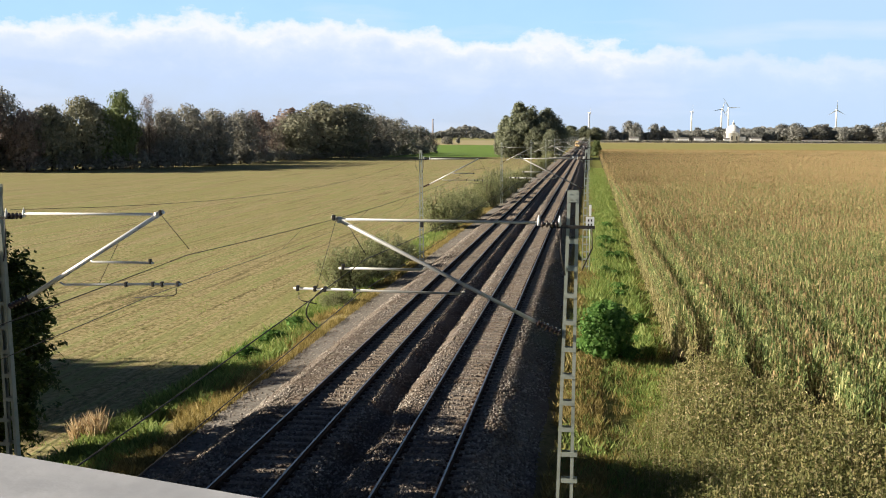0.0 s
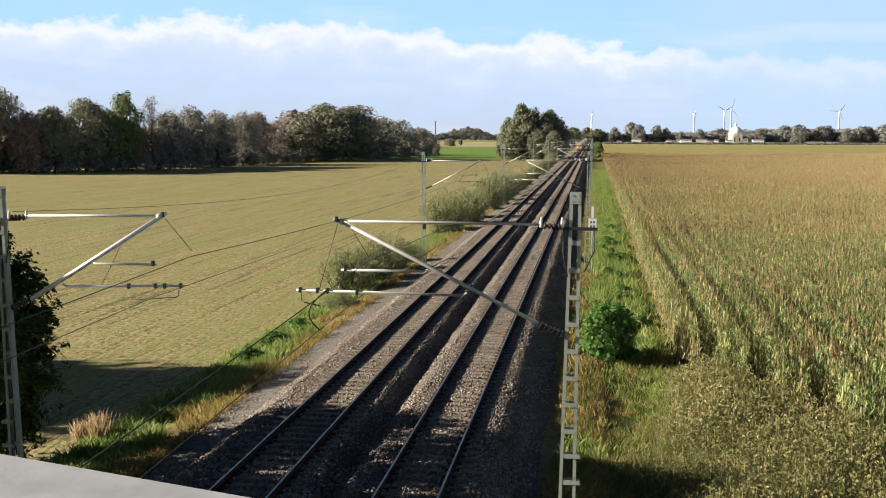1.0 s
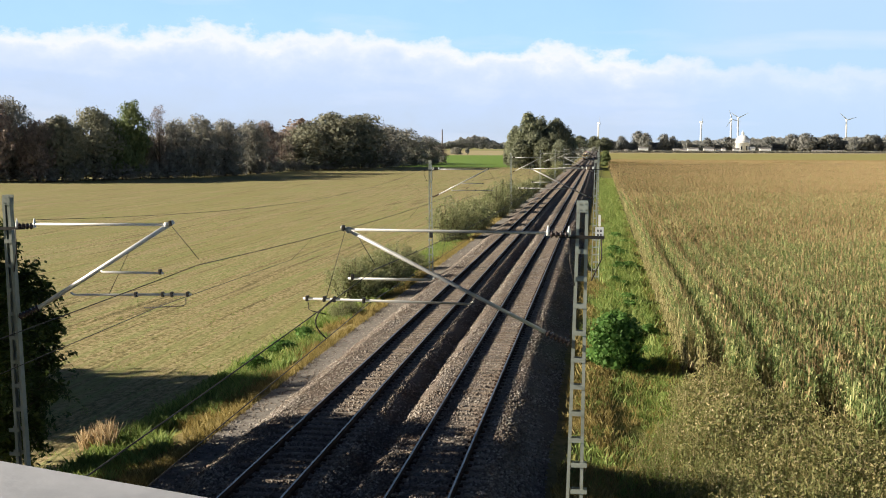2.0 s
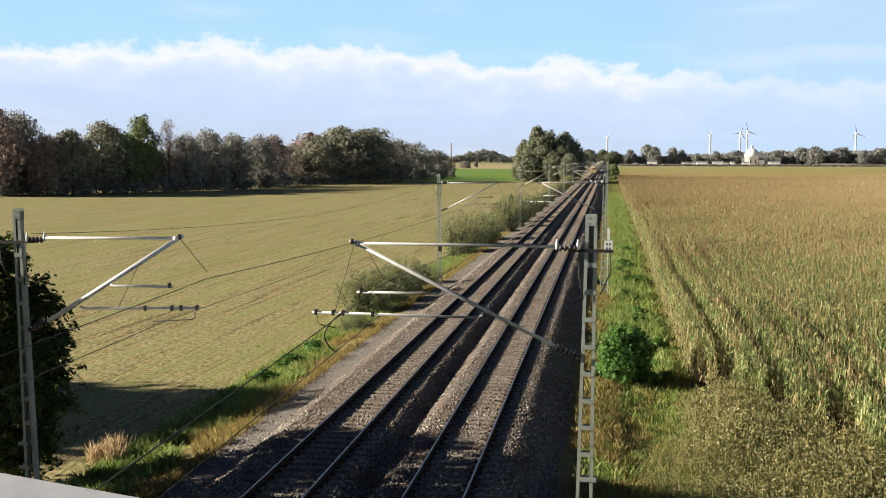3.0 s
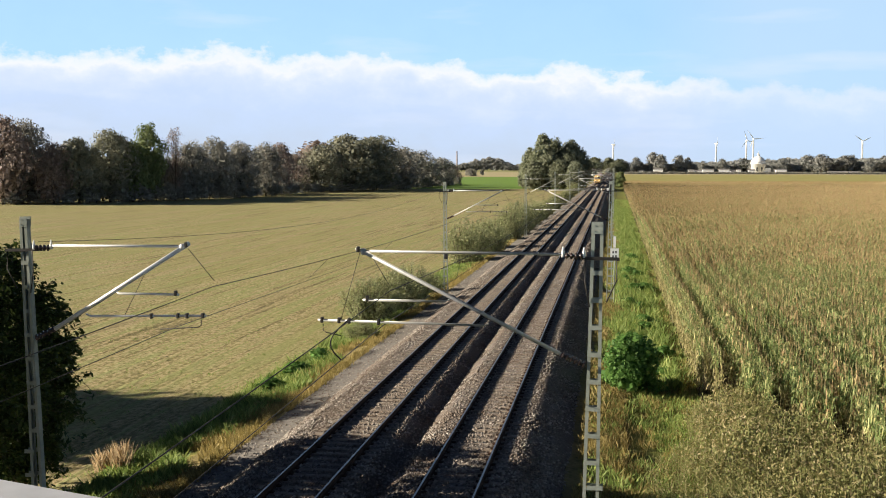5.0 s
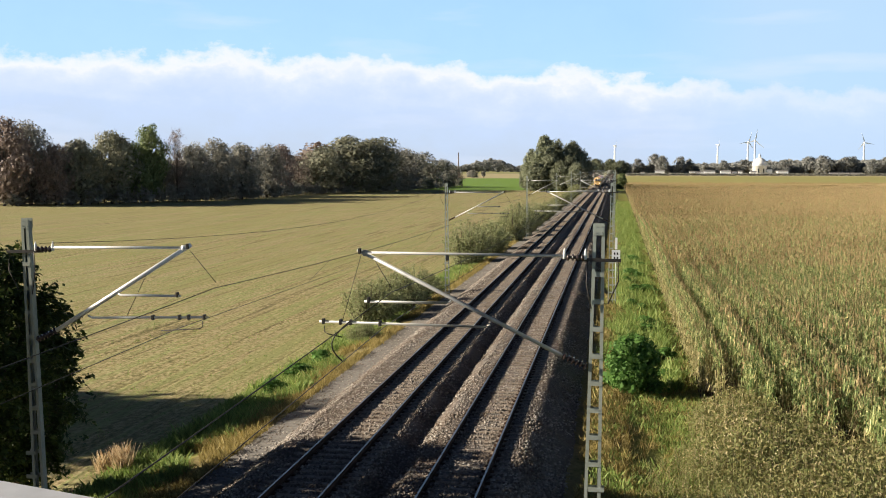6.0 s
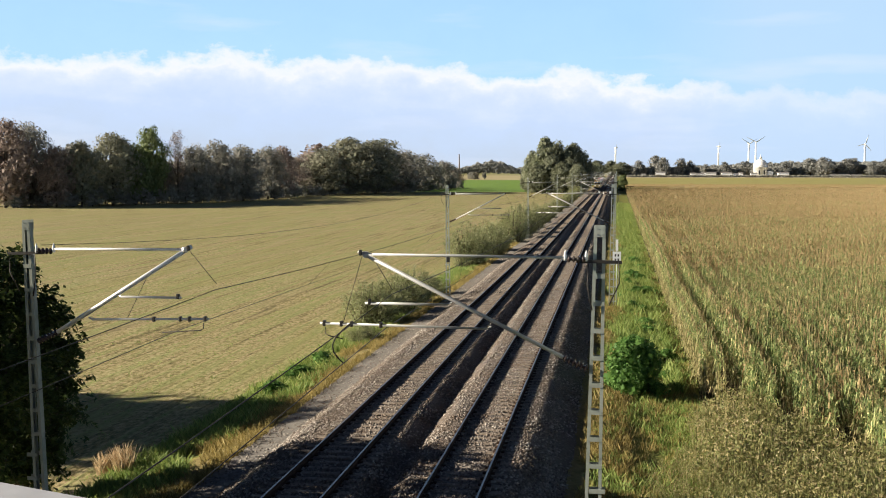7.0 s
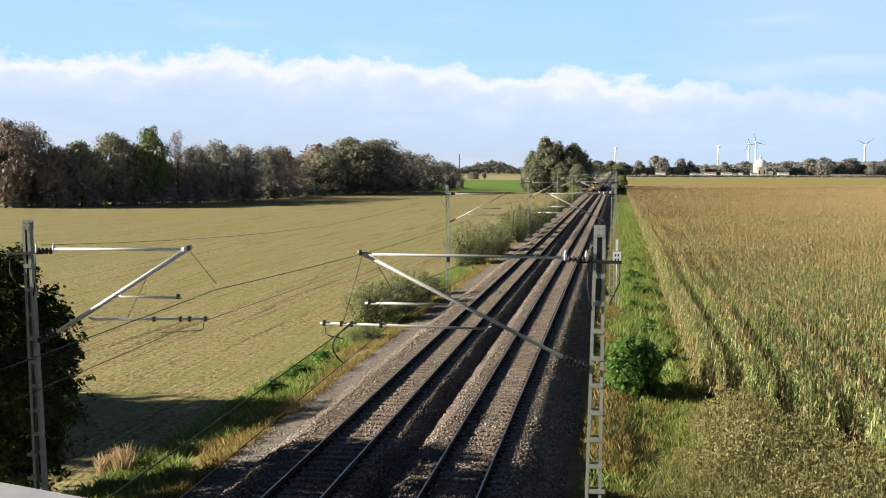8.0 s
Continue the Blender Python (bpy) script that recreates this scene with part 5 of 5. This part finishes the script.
def build_grass():
    rng = np.random.default_rng(12)
    green = [tuft(rng, 9, 0.30, 0.014, 0.22, 0, 0.8) for _ in range(6)]
    straw = [tuft(rng, 9, 0.34, 0.012, 0.20, 0, 0.8) for _ in range(6)]
    short = [tuft(rng, 5, 0.075, 0.022, 0.12) for _ in range(6)]

    def lay(name, temps, n, x0, x1, y0, y1, mat, label, lo=0.6, hi=1.4, patchy=0.0, power=2.0):
        x, y = rng.uniform(x0, x1, n), spread_y(rng, n, y0, y1, power)
        if patchy:
            keep = np.array([noise.noise((a * 0.5, b * 0.22, patchy)) for a, b in zip(x, y)]) > -0.28
            x, y = x[keep], y[keep]
        scatter(name, temps, x, y, bank_z(x) - 0.03, rng.uniform(lo, hi, len(x)), rng, [mat], label, "grass")
    lay("verge_grass", green, 9000, -15.9, -13.2, 28, 190, L_GRASS, "tall green grass on the railway verge", 0.7, 1.7, 1.3)
    lay("dry_grass", straw, 7500, -14.3, -12.1, 28, 190, L_STRAW, "dry yellow grass along the gravel path", 0.5, 1.2, 4.2)
    lay("verge_grass", green, 11000, -0.8, 3.8, 28, 330, L_GRASS, "green grass between the track and the corn", 0.5, 1.2, 2.1)
    lay("dry_grass", straw, 5200, -1.0, 0.5, 28, 190, L_STRAW, "dry yellow grass at the foot of the bank", 0.5, 1.2, 6.6)
    lay("dry_grass", straw, 1800, 0.2, 4.0, 28, 120, L_STRAW, "dry yellow grass among the green verge", 0.5, 1.1, 9.3)
    lay("field_tufts", short, 9000, -70, -15.7, 30, 200, L_GRASS, "sparse green shoots on the stubble field", 0.6, 1.5, 0.0, 1.6)
    lay("field_straw", short, 14000, -70, -15.7, 30, 200, L_STRAW, "pale straw stubble on the field", 0.5, 1.1, 0.0, 1.6)
    lay("verge_weeds", [tuft(rng, 10, 0.55, 0.022, 0.30, 0, 0.8) for _ in range(5)], 4200, 0.1, 2.9, 50, 260, L_GRASS, "lush green weeds between the track and the corn", 0.7, 1.3, 7.7)
    # reed clump near the mast foot
    reed = [tuft(rng, 190, 0.9, 0.005, 0.34, 0, 0.6) for _ in range(3)]
    for x, y in ((-16.4, 33.7), (-16.0, 34.2), (-15.7, 33.5)):
        scatter("reed_clump", reed[:1], np.array([x]), np.array([y]), np.array([-1.52]), np.array([rng.uniform(0.7, 1.0)]), rng, [L_REED], "clump of dry straw-coloured reeds", "reeds")
    # weeds in front of the corn
    w = [weed(rng, 30, 1.0, 0.034) for _ in range(8)]
    n = 5200
    x, y = rng.uniform(0.8, 10.5, n), rng.uniform(24, 46, n)
    keep = (y < 47.8 - (x - 3.9) * 2.5) & (x > 0.6 + np.maximum(0, (y - 33) * 0.28) + 0.4 * np.sin(y))
    x, y = x[keep], y[keep]
    sc = 0.6 + 0.7 * np.array([0.5 + 0.5 * noise.noise((a * 0.35, b * 0.35, 2)) for a, b in zip(x, y)]) + 0.2 * rng.random(len(x))
    scatter("weeds", w, x, y, np.full(len(x), Z_FIELD - 0.02), sc * np.clip((x - 0.2) / 3, 0.5, 1.1), rng, [L_WEED], "waist-high green and brown weeds in front of the corn", "weeds")


# ---- train ----
def build_train():
    t = tagged(empty("train", pose(TRACK_X["left"], 709, 0)), "yellow-fronted electric passenger train running towards the bridge", "train")
    glow = Mat("headlight_glow", 0.3)
    glow.b.inputs["Emission Color"].default_value = (1.0, 0.88, 0.66, 1)
    glow.b.inputs["Emission Strength"].default_value = 0.9
    glow.color((0.8, 0.75, 0.6))
    for c in range(5):
        y0, ln = c * 26.4, 26.0
        # body shell, rounded roof
        bm = bmesh.new()
        prof = [(-1.42, 0.55), (-1.46, 1.0), (-1.46, 3.1), (-1.25, 3.75), (-0.7, 4.08), (0.7, 4.08), (1.25, 3.75), (1.46, 3.1), (1.46, 1.0), (1.42, 0.55)]
        nose = [(0.0, 0.86, 0.93), (0.5, 0.97, 0.98), (1.4, 1.0, 1.0)] if c == 0 else [(0.0, 1.0, 1.0)]
        rings = []
        for yy, kx, kz in nose + [(ln, 1.0, 1.0)]:
            rings.append([bm.verts.new((x * kx, y0 + yy + (0.28 * max(0.0, (z - 1.6)) if (c == 0 and yy < 1.0) else 0), 0.55 + (z - 0.55) * kz)) for x, z in prof])
        for i, (a, b) in enumerate(zip(rings, rings[1:])):
            for k in range(len(prof)):
                f = bm.faces.new((a[k], a[(k + 1) % len(prof)], b[(k + 1) % len(prof)], b[k]))
                f.material_index = 0
        bm.faces.new(rings[0][::-1])
        bm.faces.new(rings[-1])
        bmesh.ops.recalc_face_normals(bm, faces=bm.faces[:])
        car = part("car_body", bm, M_YELLOW if c == 0 else M_RED, t, "yellow driving car" if c == 0 else "dull red coach")
        bm = bmesh.new()
        box(bm, -1.2, 1.2, y0 + 1.2, y0 + ln - 0.6, 0.18, 0.545)
        part("underframe", bm, M_DARKGREY, car)
        for k in range(8):
            for s in (-1, 1):
                bm = bmesh.new()
                yw = y0 + 3.2 + k * 2.7
                box(bm, s * 1.465 - 0.012, s * 1.465 + 0.012, yw, yw + 1.9, 2.0, 2.95)
                part("window", bm, M_GLASS, car)
        for k in (3.2, 5.7, 19.8, 22.3):
            for s in (-0.7525, 0.7525):
                bm = bmesh.new()
                lathe(bm, [(0.46, -0.065), (0.46, 0.065)], 16, 0, Matrix.Translation((s, y0 + k, 0.46)) @ Matrix.Rotation(radians(90), 4, "Y"))
                part("wheel", bm, M_DARKGREY, car)
        if c == 0:
            for s in (-0.62, 0.62):
                bm = bmesh.new()
                v = [bm.verts.new(p) for p in ((s - 0.5, y0 + 0.13, 2.35), (s + 0.5, y0 + 0.13, 2.35), (s + 0.46, y0 + 0.36, 3.15), (s - 0.46, y0 + 0.36, 3.15), (s - 0.5, y0 + 0.32, 2.35), (s + 0.5, y0 + 0.32, 2.35), (s + 0.46, y0 + 0.55, 3.15), (s - 0.46, y0 + 0.55, 3.15))]
                for f in ((0, 1, 2, 3), (7, 6, 5, 4), (0, 4, 5, 1), (1, 5, 6, 2), (2, 6, 7, 3), (3, 7, 4, 0)):
                    bm.faces.new([v[i] for i in f])
                part("windscreen", bm, M_GLASS, car)
            for s in (-0.85, 0.85):
                bm = bmesh.new()
                lathe(bm, [(0.05, 0.10), (0.17, 0.08), (0.17, -0.05)], 12, 0, Matrix.Translation((s, y0 + 0.0, 1.45)) @ Matrix.Rotation(radians(90), 4, "X"))
                part("headlight", bm, glow.m, car, "lit headlight")
            bm = bmesh.new()
            lathe(bm, [(0.04, 0.10), (0.13, 0.08), (0.13, -0.35)], 12, 0, Matrix.Translation((0, y0 + 0.36, 3.42)) @ Matrix.Rotation(radians(90), 4, "X"))
            part("headlight", bm, glow.m, car, "lit headlight")
            bm = bmesh.new()
            box(bm, -1.2, 1.2, y0 + 0.02, y0 + 0.5, 0.25, 0.9)
            part("buffer_beam", bm, M_DARKGREY, car)
            for s in (-0.87, 0.87):
                bm = bmesh.new()
                lathe(bm, [(0.1, -0.1), (0.1, 0.3), (0.24, 0.32), (0.24, 0.38)], 12, 0, Matrix.Translation((s, y0 + 0.1, 1.02)) @ Matrix.Rotation(radians(90), 4, "X"))
                part("buffer", bm, M_DARKGREY, car)
            bm = bmesh.new()
            tube(bm, [(0, y0 + 6.5, 4.08), (0, y0 + 7.6, 4.6), (0, y0 + 6.6, 5.1)], 0.04, 6)
            tube(bm, [(-0.8, y0 + 6.6, 5.1), (0.8, y0 + 6.6, 5.1)], 0.035, 6)
            part("pantograph", bm, M_DARKGREY, car)
    return t


# ---- signs by the line ----
def build_signs():
    s = tagged(empty("line_sign", pose(0.05, 78.0, 0)), "white kilometre board on a post by the track", "sign")
    bm = bmesh.new()
    tube(bm, [(0, 0, -1.7), (0, 0, 3.6)], 0.035, 8)
    part("post", bm, M_MAST, s)
    bm = bmesh.new()
    box(bm, -0.29, 0.29, -0.06, -0.038, 1.95, 2.72)
    p = part("plate", bm, M_WHITE, s)
    for z in (2.16, 2.46):
        for x in (-0.10, 0.10):
            bm = bmesh.new()
            box(bm, x - 0.05, x + 0.05, -0.066, -0.0602, z - 0.08, z + 0.08)
            part("bar", bm, M_BLACK, p)
    bm = bmesh.new()
    box(bm, -0.09, 0.09, -0.06, -0.038, 2.78, 3.55)
    part("plate", bm, M_WHITE, s)
    c = tagged(empty("switch_box", pose(-11.55, 76.6, 2.2)), "small dark switch box clamped to a mast", "switch box")
    bm = bmesh.new()
    box(bm, -0.11, 0.11, -0.12, 0.14, -0.26, 0.12)
    bmesh.ops.bevel(bm, geom=bm.edges[:], offset=0.02, segments=1, affect="EDGES")
    part("casing", bm, M_BLACK, c)
    bm = bmesh.new()
    box(bm, -0.2, 0.2, 0.02, 0.06, 0.125, 0.17)
    part("bracket", bm, M_MAST, c)
    for x, y in ((-6.2, 405), (-2.3, 405)):
        b = tagged(empty("marker_board", pose(x, y, -0.4)), "small white marker board on a short post beside the rails", "sign", "marker boards by the line")
        bm = bmesh.new()
        tube(bm, [(0, 0, -0.4), (0, 0, 0.9)], 0.05, 6)
        part("post", bm, M_MAST, b)
        bm = bmesh.new()
        box(bm, -0.32, 0.32, -0.09, -0.055, 0.1, 1.0)
        part("plate", bm, M_WHITE, b)


WOOD = [
    (-155.9, 267.5, 22.2, 16.3, 'brown'), (-154.0, 276.7, 21.5, 13.1, 'dark'), (-145.1, 273.6, 15.5, 11.1, 'brown'),
    (-140.6, 278.8, 17.1, 13.1, 'olive'), (-136.6, 288.8, 19.5, 16.4, 'olive'), (-132.5, 294.4, 16.6, 11.8, 'green'),
    (-130.2, 299.8, 21.7, 12.0, 'green'), (-124.8, 305.9, 20.9, 10.1, 'bare'), (-122.0, 311.8, 16.8, 12.4, 'dark'),
    (-119.4, 323.6, 18.1, 16.0, 'dark'), (-115.8, 336.4, 16.9, 14.4, 'dark'), (-114.1, 356.8, 17.3, 14.0, 'dark'),
    (-113.7, 371.6, 17.3, 12.1, 'brown'), (-114.7, 395.8, 15.0, 11.3, 'bare'), (-110.1, 414.5, 17.4, 20.2, 'olive'),
    (-105.1, 435.0, 22.2, 29.5, 'olive'), (-97.3, 446.7, 21.8, 25.9, 'olive'), (-91.3, 470.2, 18.1, 22.6, 'dark'),
    (-88.2, 509.0, 16.7, 19.5, 'dark'), (-85.9, 554.2, 13.6, 15.9, 'dark'), (-84.9, 588.8, 9.3, 9.8, 'brown'),
]
build_bridge()
build_masts()
build_wires()
build_woods()
build_near_trees()
build_distance()
build_turbines()
build_corn()
build_grass()
build_signs()
TRAIN = build_train()


# ---- sleepers, the nearest one by one ----
def build_sleepers():
    me = sleeper_mesh()
    rng = random.Random(2)
    for side, x in TRACK_X.items():
        for i in range(260):
            s = new("sleeper", me)
            s.parent = TRACKS[side]
            s.matrix_basis = pose(x + rng.uniform(-0.02, 0.02), 14 + 0.6 * i, rng.uniform(-0.012, 0.006), 0, 0, rng.uniform(-0.5, 0.5))
        vs, fs = [], []
        y = 14 + 0.6 * 260
        while y < 520:
            k = len(vs)
            vs += [(x - 1.28, y - 0.13, -0.178), (x + 1.28, y - 0.13, -0.178), (x + 1.28, y + 0.13, -0.178), (x - 1.28, y + 0.13, -0.178), (x - 1.28, y - 0.13, -0.3), (x + 1.28, y - 0.13, -0.3)]
            fs += [(k, k + 1, k + 2, k + 3), (k + 4, k + 5, k + 1, k)]
            y += 0.6
        ob = new("sleeper_rest", np_mesh("sleeper_rest", vs, fs, [M_SLEEPER]))
        ob.parent = TRACKS[side]
        tagged(ob, kind="stuff")


build_sleepers()


def motions():
    x = TRACK_X["left"]
    walk(TRAIN, [(t, pose(x, 709 - 33.5 * t, 0)) for t in (0.0, 2.0, 4.0, 6.0, 8.0)])
    for r, hub, last, speed in ROTORS:
        # the blade angle counts from +x, upwards; a blade points up at rest
        walk(r, [(t, pose(0, -4.2, hub, 0, 90 - (last + speed * (t - 8.0)), 0)) for t in [i * 0.5 for i in range(17)]])


motions()
